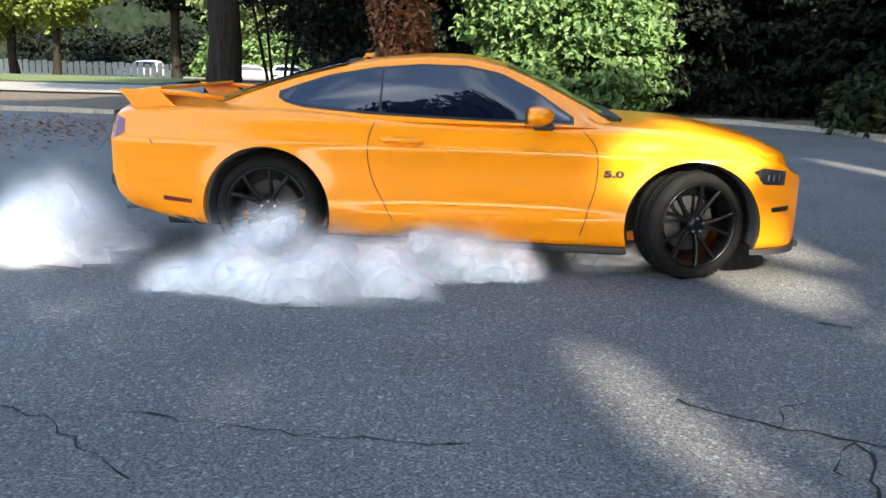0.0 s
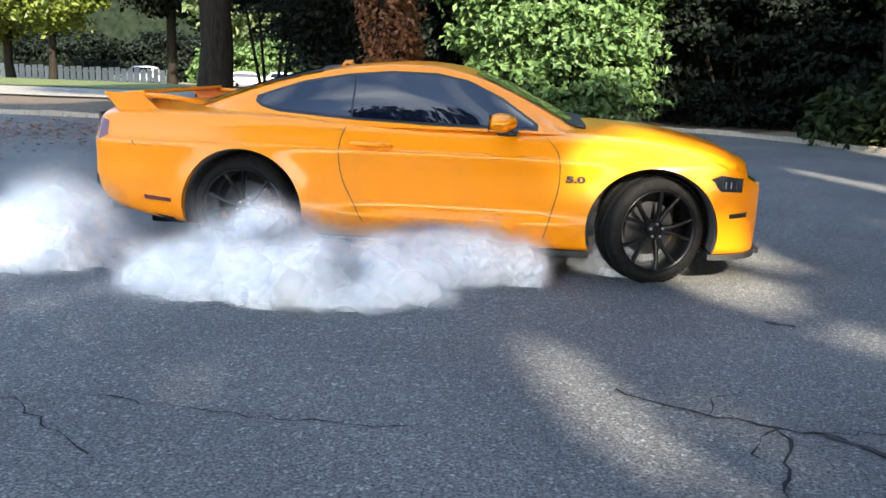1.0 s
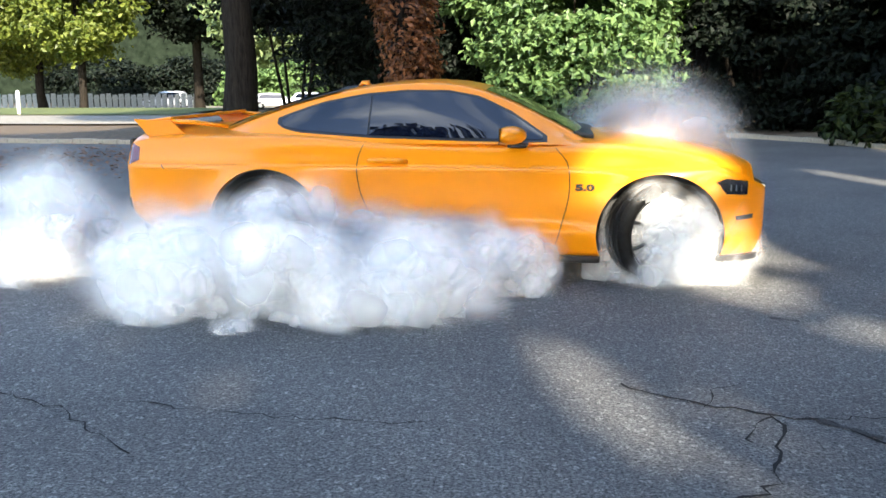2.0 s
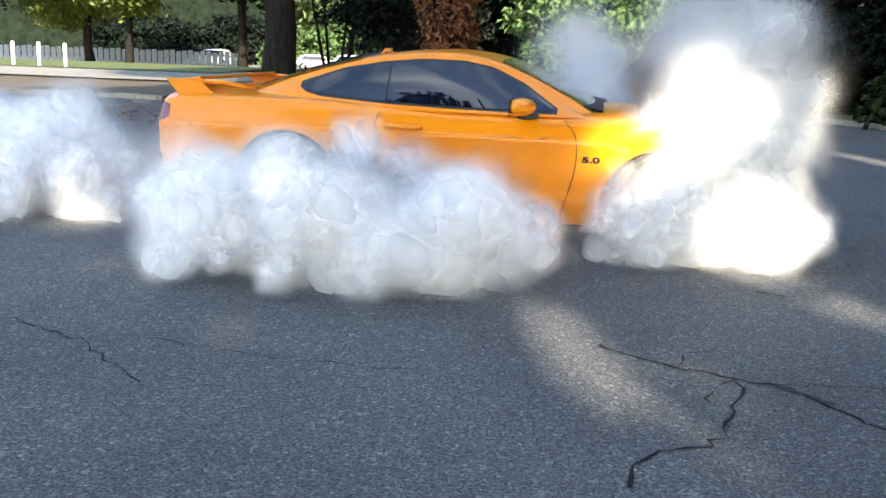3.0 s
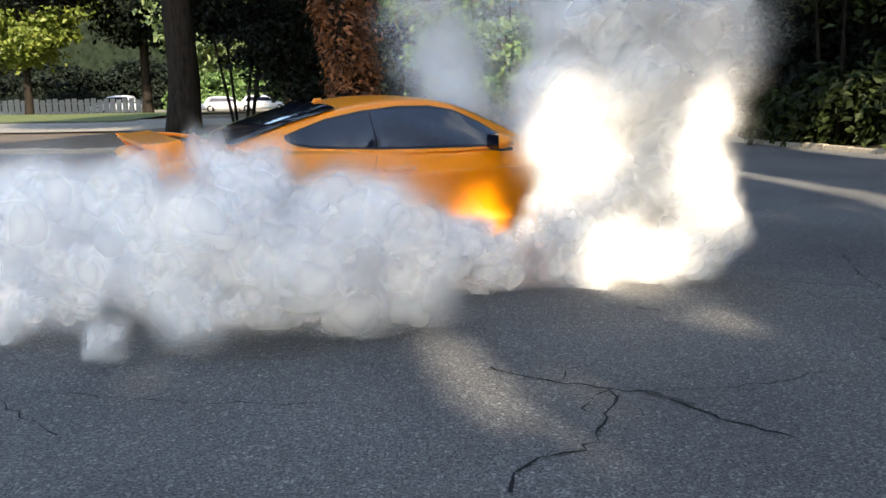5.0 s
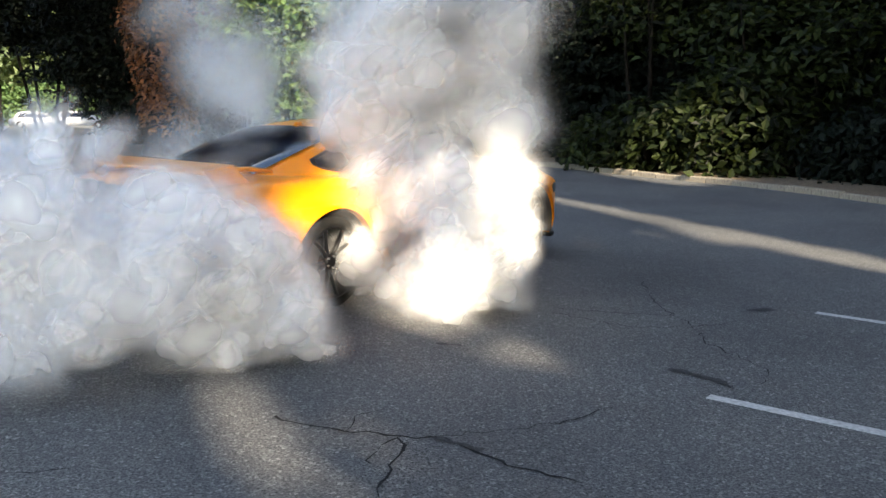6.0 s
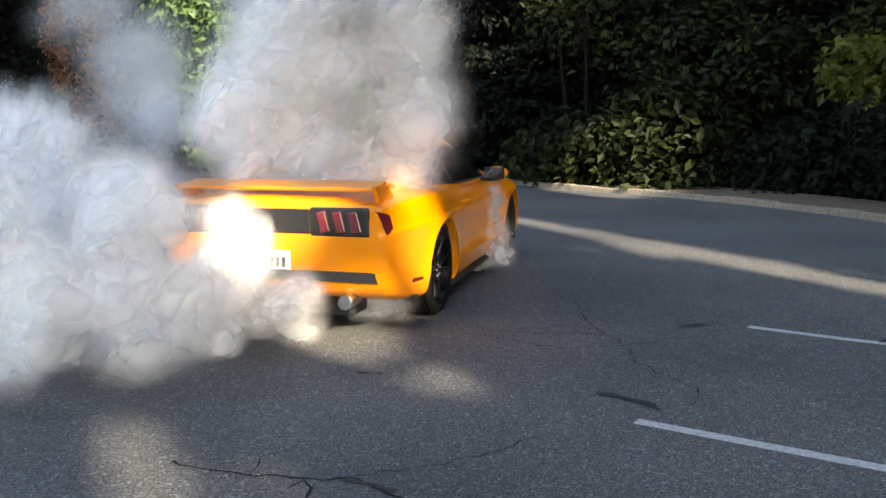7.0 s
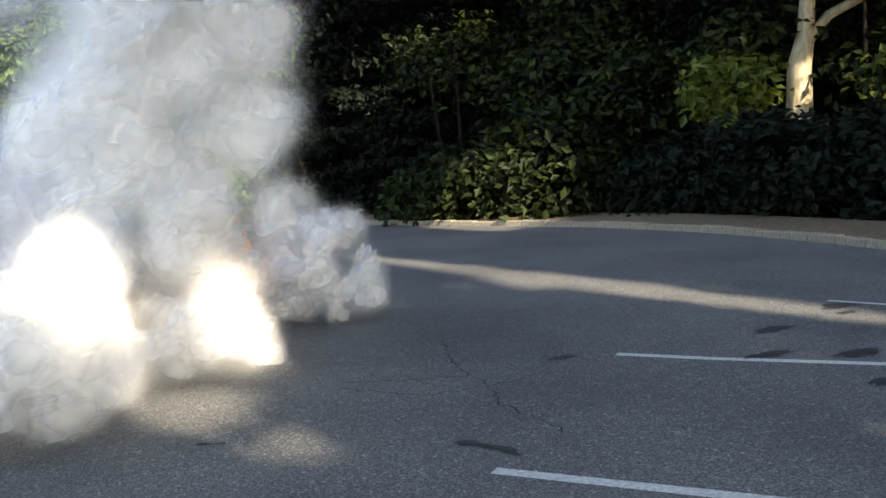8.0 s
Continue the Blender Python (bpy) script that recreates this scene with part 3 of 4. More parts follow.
rng = np.random.default_rng(3)
stems = [(-14, -13), (-8, -12), (-2.5, -14), (3.6, -12.5), (8.5, -13), (14, -12), (20, -14)]
clumps = {k: [] for k in range(len(stems))}
for _ in range(60000):
    gx, gy = rng.uniform(-12, 17), rng.uniform(-6, 32)
    if (gx < -9 and gy > 21) or (gx > 6 and gy > 26):
        continue
    if lit(gx, gy):
        continue
    up = rng.uniform(6, 12)
    q = Vector((gx, gy, 0)) + S * (up / S.z)
    if q.y > -3:
        q = Vector((gx, gy, 0)) + S * ((gy + 3 + rng.uniform(0, 4)) / -S.y)
    k = min(range(len(stems)), key=lambda i: math.hypot(q.x - stems[i][0], 0.35 * (q.y - stems[i][1])))
    clumps[k].append(q)
for k, pts in clumps.items():
    t = thing("tree", "tall leafy tree shading the road", "tree", "trees behind the road")
    trunk("trunk", t, (*stems[k], -0.03), 10, 0.3, BARK, 200 + k, limbs=3, limb_from=0.7)
    if pts:
        pp = np.array(pts)
        part("crown", leaves_mesh("crown", pp, rng.uniform(0.22, 0.36, len(pp)), np.tile(np.array(S) * 2, (len(pp), 1)), rng, 1.3, 0.1), LEAF_SHADE, t)


# ---- fence and posts far off ----
fence = thing("fence", "grey weathered slatted fence along the lawn", "fence")
slat = bpy.data.meshes.new("slat")
bm = box(bmesh.new(), (0.42, 0.05, 1.25), Matrix.Translation((0, 0, 0.62)), 0.012)
bm.to_mesh(slat)
bm.free()
slat.materials.append(FENCE)
for i in range(44):
    x = -46 + i * 0.52
    o = new("slat", slat)
    o.parent = fence
    o.matrix_basis = pose(x, 72, height(x, 72) + 0.06 * math.sin(i * 2.1))
part("rail", box(bmesh.new(), (23, 0.06, 0.1), Matrix.Translation((-35, 72.06, height(-35, 72) + 0.9))), FENCE, fence)
bollard = thing("bollard", "short white painted bollard on the verge", "bollard", "bollards on the verge")
part("post", tube(bmesh.new(), [(0, 0, -0.1), (0, 0, 0.85), (0, 0, 0.9)], [0.07, 0.07, 0.04], 10), POST, bollard)
bollard.matrix_basis = pose(-17.0, 31.5, height(-17.0, 31.5) + 0.05)
for k in range(1, 5):
    copy_thing(bollard, pose(-17.0 - 1.15 * k, 31.5 + 0.2 * k, height(-17.0 - k, 31.5) + 0.05))


# ---- the orange coupe ----
CX = [-2.452, -2.411, -2.308, -2.071, -1.71, -1.36, -1.0, -0.65, 0.0, 0.71, 1.05, 1.36, 1.617, 1.80, 1.925, 2.013, 2.064, 2.087]
CW = [0.80, 0.85, 0.885, 0.915, 0.945, 0.955, 0.945, 0.925, 0.91, 0.92, 0.945, 0.955, 0.935, 0.90, 0.84, 0.75, 0.66, 0.56]
CS = [0.88, 0.93, 0.95, 0.965, 0.97, 0.975, 0.965, 0.945, 0.93, 0.925, 0.92, 0.90, 0.855, 0.80, 0.755, 0.71, 0.68, 0.65]
CC = [0.93, 1.0, 1.015, 1.02, 1.01, 1.0, 1.0, 1.0, 1.0, 0.995, 0.985, 0.965, 0.925, 0.88, 0.83, 0.78, 0.73, 0.68]
CB = [0.42, 0.37, 0.31, 0.25, 0.21, 0.20, 0.18, 0.165, 0.165, 0.165, 0.17, 0.18, 0.19, 0.19, 0.19, 0.19, 0.20, 0.23]


def smooth_at(x, xs, vs):
    """Cosine-free Catmull-Rom interpolation through the keys."""
    i = int(np.clip(np.searchsorted(xs, x) - 1, 0, len(xs) - 2))
    h = xs[i + 1] - xs[i]
    t = (x - xs[i]) / h
    m0 = (vs[i + 1] - vs[max(i - 1, 0)]) / (xs[i + 1] - xs[max(i - 1, 0)]) * h
    m1 = (vs[min(i + 2, len(xs) - 1)] - vs[i]) / (xs[min(i + 2, len(xs) - 1)] - xs[i]) * h
    return (2 * t ** 3 - 3 * t ** 2 + 1) * vs[i] + (t ** 3 - 2 * t ** 2 + t) * m0 + (-2 * t ** 3 + 3 * t ** 2) * vs[i + 1] + (t ** 3 - t ** 2) * m1


def section(x):
    """Half section of the lower body at x: points (y, z) from the sill to the middle of the top."""
    w, s, c, b = (smooth_at(x, CX, v) for v in (CW, CS, CC, CB))
    door = math.exp(-((x - 0.05) / 0.75) ** 4)
    hip = math.exp(-((x + 1.3) / 0.5) ** 2)
    keys = [(w * 0.90, b), (w * 0.955, b + 0.035), (w * 0.985, b + 0.11), (w * (0.998 + 0.012 * door), b + 0.185), (w * (0.998 - 0.034 * door), b + 0.245), (w * (1.0 - 0.026 * door), 0.52),
            (w * (1.0 - 0.020 * door), 0.66), (w * (1.004 + 0.004 * door), 0.765), (w * 0.985, 0.785 + 0.01 * hip), (w * (0.958 + 0.012 * hip), 0.5 * (0.785 + s)), (w * 0.925, s - 0.02), (w * 0.885, s), (w * 0.80, s + 0.35 * (c - s)), (w * 0.55, s + 0.8 * (c - s)), (w * 0.28, c - 0.004), (0, c)]
    top = min(0.765, s - 0.06)
    keys = [(y, b + (z - b) * (top - b) / (0.765 - b)) if z <= 0.765 and i > 4 else (y, z) for i, (y, z) in enumerate(keys)]
    ks = np.array(keys)
    ks[8, 1], ks[9, 1] = max(ks[7, 1] + 0.012, min(ks[8, 1], s - 0.035)), max(ks[7, 1] + 0.02, min(ks[9, 1], s - 0.025))
    out = []
    d = np.arange(len(ks))
    for u in np.linspace(0, len(ks) - 1, 46):
        out.append((smooth_at(u, d, ks[:, 0]), smooth_at(u, d, ks[:, 1])))
    return out


def side_y(x, z):
    s = [p for p in section(x)][:34]
    zs = np.maximum.accumulate([p[1] for p in s])
    return float(np.interp(z, zs, [p[0] for p in s]))


RX = [-1.90, -1.75, -1.5, -1.2, -0.8, -0.4, -0.1, 0.15, 0.4, 0.65, 0.9]
RZ = [0.98, 1.035, 1.125, 1.22, 1.315, 1.36, 1.355, 1.305, 1.205, 1.085, 0.955]
RE = [0.52, 0.55, 0.575, 0.585, 0.585, 0.58, 0.575, 0.575, 0.59, 0.63, 0.68]
RB = [0.62, 0.68, 0.75, 0.80, 0.835, 0.845, 0.85, 0.85, 0.845, 0.83, 0.78]


def cabin(x):
    z, e, b = (smooth_at(x, RX, v) for v in (RZ, RE, RB))
    foot = min(0.93, z - 0.05)
    lip = (e + 0.045, max(foot + 0.01, z - 0.062))
    keys = [(b, foot), (b + (lip[0] - b) * 0.5 + 0.012, foot + (lip[1] - foot) * 0.5), lip, (e, z - 0.024), (e * 0.8, z - 0.008), (e * 0.45, z), (0, z + 0.004)]
    ks, d = np.array(keys), np.arange(len(keys))
    return [(smooth_at(u, d, ks[:, 0]), smooth_at(u, d, ks[:, 1])) for u in np.linspace(0, len(ks) - 1, 28)]


def cabin_y(x, z):
    s = cabin(x)[:14]
    return float(np.interp(z, [p[1] for p in s], [p[0] for p in s]))


def full(half):
    return [(-y, z) for y, z in half] + [(y, z) for y, z in half[-2::-1]]


def shell(fn, stations):
    bm = bmesh.new()
    vs = [[bm.verts.new((x, y, z)) for y, z in full(fn(x))] for x in stations]
    for a, b in zip(vs, vs[1:]):
        for i in range(len(a)):
            j = (i + 1) % len(a)
            bm.faces.new((a[i], b[i], b[j], a[j])).smooth = True
    bm.faces.new(vs[0])
    bm.faces.new(vs[-1][::-1])
    bmesh.ops.recalc_face_normals(bm, faces=bm.faces)
    return bm


def cut(bm, cutters):
    """The mesh less the cutters."""
    me = bpy.data.meshes.new("cut")
    bm.to_mesh(me)
    bm.free()
    ob = new("cut", me)
    tools = []
    for c in cutters:
        cm = bpy.data.meshes.new("tool")
        c.to_mesh(cm)
        c.free()
        tools.append(new("tool", cm))
        mod = ob.modifiers.new("cut", "BOOLEAN")
        mod.operation, mod.solver, mod.object = "DIFFERENCE", "EXACT", tools[-1]
    out = bpy.data.meshes.new_from_object(ob.evaluated_get(bpy.context.evaluated_depsgraph_get()))
    for o in (ob, *tools):
        bpy.data.objects.remove(o)
    return out


AXLE, WHEEL_R, ARCH_R, TRACK = 1.36, 0.345, 0.42, 0.80


def cylinder(r, y0, y1, x, z, sides=64):
    bm = bmesh.new()
    a = [bm.verts.new((x + r * math.cos(t), y0, z + r * math.sin(t))) for t in (2 * math.pi * k / sides for k in range(sides))]
    b = [bm.verts.new((v.co.x, y1, v.co.z)) for v in a]
    for i in range(sides):
        bm.faces.new((a[i], a[(i + 1) % sides], b[(i + 1) % sides], b[i]))
    bm.faces.new(a[::-1])
    bm.faces.new(b)
    bmesh.ops.recalc_face_normals(bm, faces=bm.faces)
    return bm


car = thing("car", "bright orange sports coupe with black wheels on the asphalt", "car")
stations = np.unique(np.concatenate([np.linspace(-2.452, -2.2, 9), np.linspace(-2.2, 1.85, 85), np.linspace(1.85, 2.087, 14)]).round(4))
me = cut(shell(section, stations), [cylinder(ARCH_R, sgn * 0.58, sgn * 1.2, sx, 0.335) for sx in (-AXLE, AXLE) for sgn in (-1, 1)])
for v in me.vertices:
    if abs(v.co.y) > 0.7:
        for ax in (-AXLE, AXLE):
            r = math.hypot(v.co.x - ax, v.co.z - 0.335)
            if r < 0.56 and v.co.z > 0.2:
                k = max(0.0, (0.56 - r) / 0.14)
                v.co.y += math.copysign(0.024 * min(1.0, k) ** 2, v.co.y)
ZONES = ["body", "door", "hood", "trunk_lid", "front_bumper", "rear_bumper", "door"]


def zone(c):
    if c.x > 1.86:
        return 4 if c.z < 0.80 else 2
    if c.x < -2.12:
        return 5 if c.z < 0.78 else 3
    if -0.63 < c.x < 0.71 and 0.25 < c.z < 0.94 and abs(c.y) > 0.7:
        return 1 if c.y < 0 else 6
    if c.x > 0.78 and c.z > 0.86 and abs(c.y) < 0.78:
        return 2
    if c.x < -1.7 and c.z > 0.93 and abs(c.y) < 0.72:
        return 3
    return 0


pieces = [bmesh.new() for _ in ZONES]
maps = [{} for _ in ZONES]
for poly in me.polygons:
    k = zone(poly.center)
    vs = []
    for i in poly.vertices:
        if i not in maps[k]:
            maps[k][i] = pieces[k].verts.new(me.vertices[i].co)
        vs.append(maps[k][i])
    try:
        pieces[k].faces.new(vs).smooth = True
    except ValueError:
        pass
parts = {}
for name, bm in zip(ZONES, pieces):
    ob = part(name, bm, PAINT, car)
    ob.data.set_sharp_from_angle(angle=radians(32))
    parts.setdefault(name, ob)
    parts[name] = parts[name] if name != "door" else ob if ob.data.vertices[0].co.y < 0 else parts[name]
bpy.data.meshes.remove(me)
roof = part("roof", shell(cabin, np.linspace(-1.90, 0.9, 60)), PAINT, car)
roof.data.set_sharp_from_angle(angle=radians(40))


def band(name, lows, highs, at, mat, lift, parent=car, n=40, m=6, label="", both=True):
    """A panel that follows the flank between a lower and an upper line, on each side."""
    for sgn in ((-1, 1) if both else (-1,)):
        rows = []
        for x in np.linspace(lows[0][0], lows[-1][0], n):
            z0, z1 = np.interp(x, *zip(*lows)), np.interp(x, *zip(*highs))
            rows.append([(x, sgn * (at(x, z) + lift), z) for z in np.linspace(z0, max(z0, z1), m)])
        if sgn > 0:
            rows = rows[::-1]
        bm = from_grid(rows)
        part(name, bm, mat, parent, label)


lo = [(-1.34, 1.075), (-1.28, 1.04), (-1.15, 1.015), (-0.62, 0.985), (0.0, 0.97), (0.60, 0.965)]
hi = [(-1.34, 1.08), (-1.2, 1.13), (-1.0, 1.195), (-0.7, 1.25), (-0.4, 1.278), (-0.1, 1.275), (0.12, 1.235), (0.35, 1.13), (0.60, 0.97)]
band("window_trim", [(x, z - 0.018) for x, z in lo], [(x, z + 0.016) for x, z in hi], cabin_y, TRIM, 0.003)
g = lambda pts, a, b: [(x, np.interp(x, *zip(*pts))) for x in np.linspace(a, b, 24)]
band("quarter_glass", g(lo, -1.30, -0.648), g(hi, -1.30, -0.648), cabin_y, GLASS, 0.007, label="dark tinted quarter window")
band("door_glass", g(lo, -0.634, 0.57), g(hi, -0.634, 0.57), cabin_y, GLASS, 0.007, label="dark tinted door window reflecting the sky")


def lid(name, x0, x1, inset, mat, lift, n=16):
    rows = []
    for x in np.linspace(x0, x1, n):
        half = [(y, z) for y, z in cabin(x)[12:]]
        e = smooth_at(x, RX, RE) - inset
        ys = np.linspace(-e, e, 15)
        yy, zz = [p[0] for p in half][::-1], [p[1] for p in half][::-1]
        rows.append([(x, y, float(np.interp(abs(y), yy, zz)) + lift) for y in ys])
    part(name, from_grid(rows), mat, car)


lid("windscreen", 0.16, 0.86, 0.03, GLASS, 0.006)
lid("rear_window", -1.80, -0.90, -0.012, GLASS, 0.022)
part("cowl", box(bmesh.new(), (0.15, 1.30, 0.03), pose(0.84, 0, 0.985, 0, 10, 0), 0.012), MATT, car, "black wiper cowl")


def seam(points, at, width=0.006, lift=0.003):
    """Panel gap down the flank, both sides."""
    for sgn in (-1, 1):
        rows = [[(x + dx, sgn * (at(x, z) + lift), z) for dx in (-width / 2, width / 2)] for x, z in points]
        part("panel_gap", from_grid(rows if sgn < 0 else [r[::-1] for r in rows]), TRIM, car)


def path_points(keys, n=24):
    k = np.array(keys)
    d = np.arange(len(k))
    return [(smooth_at(u, d, k[:, 0]), smooth_at(u, d, k[:, 1])) for u in np.linspace(0, len(k) - 1, n)]


seam(path_points([(-0.66, 0.94), (-0.70, 0.80), (-0.68, 0.60), (-0.60, 0.42), (-0.53, 0.30)]), side_y)
seam(path_points([(0.66, 0.91), (0.745, 0.80), (0.755, 0.60), (0.71, 0.40), (0.67, 0.25)]), side_y)
seam([(x, 0.275) for x in np.linspace(-0.53, 0.67, 20)], side_y, 0.006)
seam(path_points([(-2.14, 0.77), (-2.1, 0.74), (-1.9, 0.765)], 10), side_y, 0.01)

# sill blade, lips, diffuser
for sgn in (-1, 1):
    part("side_skirt", box(bmesh.new(), (1.95, 0.05, 0.05), pose(0.0, sgn * 0.86, 0.155), 0.012), MATT, car, "black side skirt")
    for ax in (-AXLE, AXLE):
        arc = [radians(a) for a in np.linspace(-16, 196, 40)]
        rows = [[(ax + r * math.cos(a), sgn * y, 0.335 + r * math.sin(a)) for r, y in ((ARCH_R - 0.003, 0.905), (ARCH_R - 0.02, 0.90), (ARCH_R - 0.02, 0.60), (0.05, 0.60))] for a in arc]
        part("wheel_arch", from_grid(rows if sgn < 0 else rows[::-1]), MATT, car, "black wheel arch liner")
for nm, xs_, dz in (("front_splitter", np.linspace(1.73, 2.122, 14), 0.175), ("rear_diffuser", np.linspace(-2.48, -1.86, 14), 0.215)):
    rows = []
    for x in xs_:
        xx = float(np.clip(x, -2.452, 2.087))
        w = smooth_at(xx, CX, CW) * (0.97 if nm[0] == "f" else 0.95) + (0.025 if nm[0] == "f" else 0.0)
        up = 0.0 if nm[0] == "f" else 0.22 * max(0, (-1.86 - x) / 0.6)
        rows.append([(x, -w, dz + up), (x, -w, dz + 0.035 + up * 1.15), (x, w, dz + 0.035 + up * 1.15), (x, w, dz + up)])
    bm = from_grid(rows, True, False)
    bm.faces.ensure_lookup_table()
    bmesh.ops.holes_fill(bm, edges=[e for e in bm.edges if e.is_boundary])
    part(nm, bm, MATT, car, "black lower lip")

# lamps
band("headlight", [(1.64, 0.665), (1.72, 0.625), (1.92, 0.615)], [(1.64, 0.672), (1.77, 0.725), (1.92, 0.705)], side_y, LAMP, 0.004, n=16, label="smoked headlamp with three bright strips")
for k in range(3):
    band("lamp_strip", [(1.80 + 0.035 * k, 0.645), (1.81 + 0.035 * k, 0.642)], [(1.80 + 0.035 * k, 0.685), (1.81 + 0.035 * k, 0.682)], side_y, LENS, 0.008, n=4, m=4)
band("side_vent", [(1.83, 0.445), (1.97, 0.455)], [(1.83, 0.475), (1.97, 0.485)], side_y, TRIM, 0.004, n=10, m=3)
band("side_marker", [(-2.06, 0.375), (-1.82, 0.36)], [(-2.06, 0.405), (-1.82, 0.385)], side_y, RED, 0.004, n=8, m=3)
band("tail_wrap", [(-2.42, 0.76), (-2.33, 0.80)], [(-2.42, 0.92), (-2.33, 0.89)], side_y, RED, 0.004, n=8, m=4)
for sgn in (-1, 1):
    panel = part("tail_light", box(bmesh.new(), (0.03, 0.43, 0.20), pose(-2.446, sgn * 0.525, 0.845), 0.014), TRIM, car, "dark tail lamp with three upright red bars")
    for k in range(3):
        part("lens_bar", box(bmesh.new(), (0.02, 0.07, 0.15), pose(-2.467, sgn * (0.41 + 0.115 * k), 0.845, sgn * 14, 0, 0), 0.01), RED, panel)
    part("exhaust_tip", tube(bmesh.new(), [(-2.46, sgn * 0.55, 0.29), (-2.25, sgn * 0.55, 0.29)], [0.05, 0.05], 16), STEEL, car)
part("rear_panel", box(bmesh.new(), (0.02, 0.62, 0.17), pose(-2.452, 0, 0.845), 0.01), TRIM, car)
plate = part("number_plate", box(bmesh.new(), (0.012, 0.32, 0.16), pose(-2.464, 0, 0.56), 0.004), PLATE, car)
for k in range(6):
    part("plate_bar", box(bmesh.new(), (0.006, 0.028, 0.07), pose(-2.471, -0.11 + 0.044 * k, 0.56)), TRIM, plate)
part("grille", box(bmesh.new(), (0.04, 1.05, 0.20), pose(2.082, 0, 0.56), 0.03), TRIM, car)
part("lower_grille", box(bmesh.new(), (0.05, 0.95, 0.11), pose(2.077, 0, 0.31), 0.02), MATT, car)

# spoiler on the boot lid
spoiler = part("spoiler", box(bmesh.new(), (0.27, 1.50, 0.026), pose(-2.25, 0, 1.075, 0, -7, 0), 0.010), PAINT, car, "orange raised rear wing")
for sgn in (-1, 1):
    rows = [[(-2.40, sgn * y, 1.085), (-2.30, sgn * y, 0.965), (-1.98, sgn * y, 0.95), (-2.12, sgn * y, 1.075)] for y in (0.735, 0.765)]
    bm = from_grid(rows, True, False)
    bm.faces.ensure_lookup_table()
    bmesh.ops.holes_fill(bm, edges=[e for e in bm.edges if e.is_boundary])
    bmesh.ops.recalc_face_normals(bm, faces=bm.faces)
    part("end_plate", bm, PAINT, spoiler)
    rows = [[(-2.12, sgn * 0.75, 1.078), (-2.12, sgn * 0.70, 1.06)], [(-1.95, sgn * 0.72, 1.065), (-1.95, sgn * 0.67, 1.045)], [(-1.72, sgn * 0.66, 1.03), (-1.72, sgn * 0.62, 1.02)]]
    bm = bmesh.new()
    tube(bm, [(-2.15, sgn * 0.735, 1.07), (-1.95, sgn * 0.71, 1.062), (-1.72, sgn * 0.66, 1.03)], [0.018, 0.018, 0.014], 8)
    part("wing_arm", bm, PAINT, spoiler)

# mirrors, handles, badge, aerial
for sgn in (-1, 1):
    bm = bmesh.new()
    bmesh.ops.create_uvsphere(bm, u_segments=20, v_segments=12, radius=1, matrix=pose(0.37, sgn * 0.99, 1.0, 0, 0, sgn * 12) @ Matrix.Diagonal((0.10, 0.12, 0.062, 1)))
    for v in bm.verts:
        v.co.x = max(v.co.x, 0.30)
    for f in bm.faces:
        f.smooth = True
    mirror = part("mirror", bm, PAINT, car, "orange door mirror on a black foot")
    part("mirror_foot", box(bmesh.new(), (0.13, 0.20, 0.03), pose(0.41, sgn * 0.92, 0.935), 0.012), MATT, mirror)
    part("mirror_glass", box(bmesh.new(), (0.006, 0.19, 0.11), pose(0.296, sgn * 0.99, 1.0), 0.002), GLASS, mirror)
    y = side_y(-0.42, 0.80)
    bm = tube(bmesh.new(), [(-0.63, sgn * (y - 0.01), 0.815), (-0.59, sgn * (y + 0.022), 0.818), (-0.49, sgn * (y + 0.028), 0.818), (-0.39, sgn * (y + 0.022), 0.816), (-0.35, sgn * (y - 0.01), 0.812)], [0.012, 0.018, 0.019, 0.018, 0.012], 10)
    part("door_handle", bm, PAINT, car)
    band_y = side_y(-0.42, 0.79)
for k in range(1):
    fc = bpy.data.curves.new("badge", "FONT")
    fc.body, fc.size, fc.extrude, fc.align_x, fc.offset = "5.0", 0.056, 0.004, "CENTER", 0.003
    tmp = new("badge", fc)
    me = bpy.data.meshes.new_from_object(tmp.evaluated_get(bpy.context.evaluated_depsgraph_get()))
    bpy.data.objects.remove(tmp)
    for v in me.vertices:
        v.co.x *= 1.8
    me.transform(pose(0.86, -side_y(0.86, 0.66) - 0.004, 0.635, 90, 0, 0))
    part("badge", me, TRIM, car, "black 5.0 badge on the front wing")
bm = tube(bmesh.new(), [(-0.80, 0, 1.31), (-0.82, 0, 1.338), (-0.87, 0, 1.34), (-0.90, 0, 1.29)], [0.03, 0.022, 0.015, 0.02], 8)
part("aerial", bm, PAINT, car, "orange shark-fin aerial")

# underbody
part("underbody", box(bmesh.new(), (4.3, 1.05, 0.10), pose(-0.05, 0, 0.19), 0.02), MATT, car)


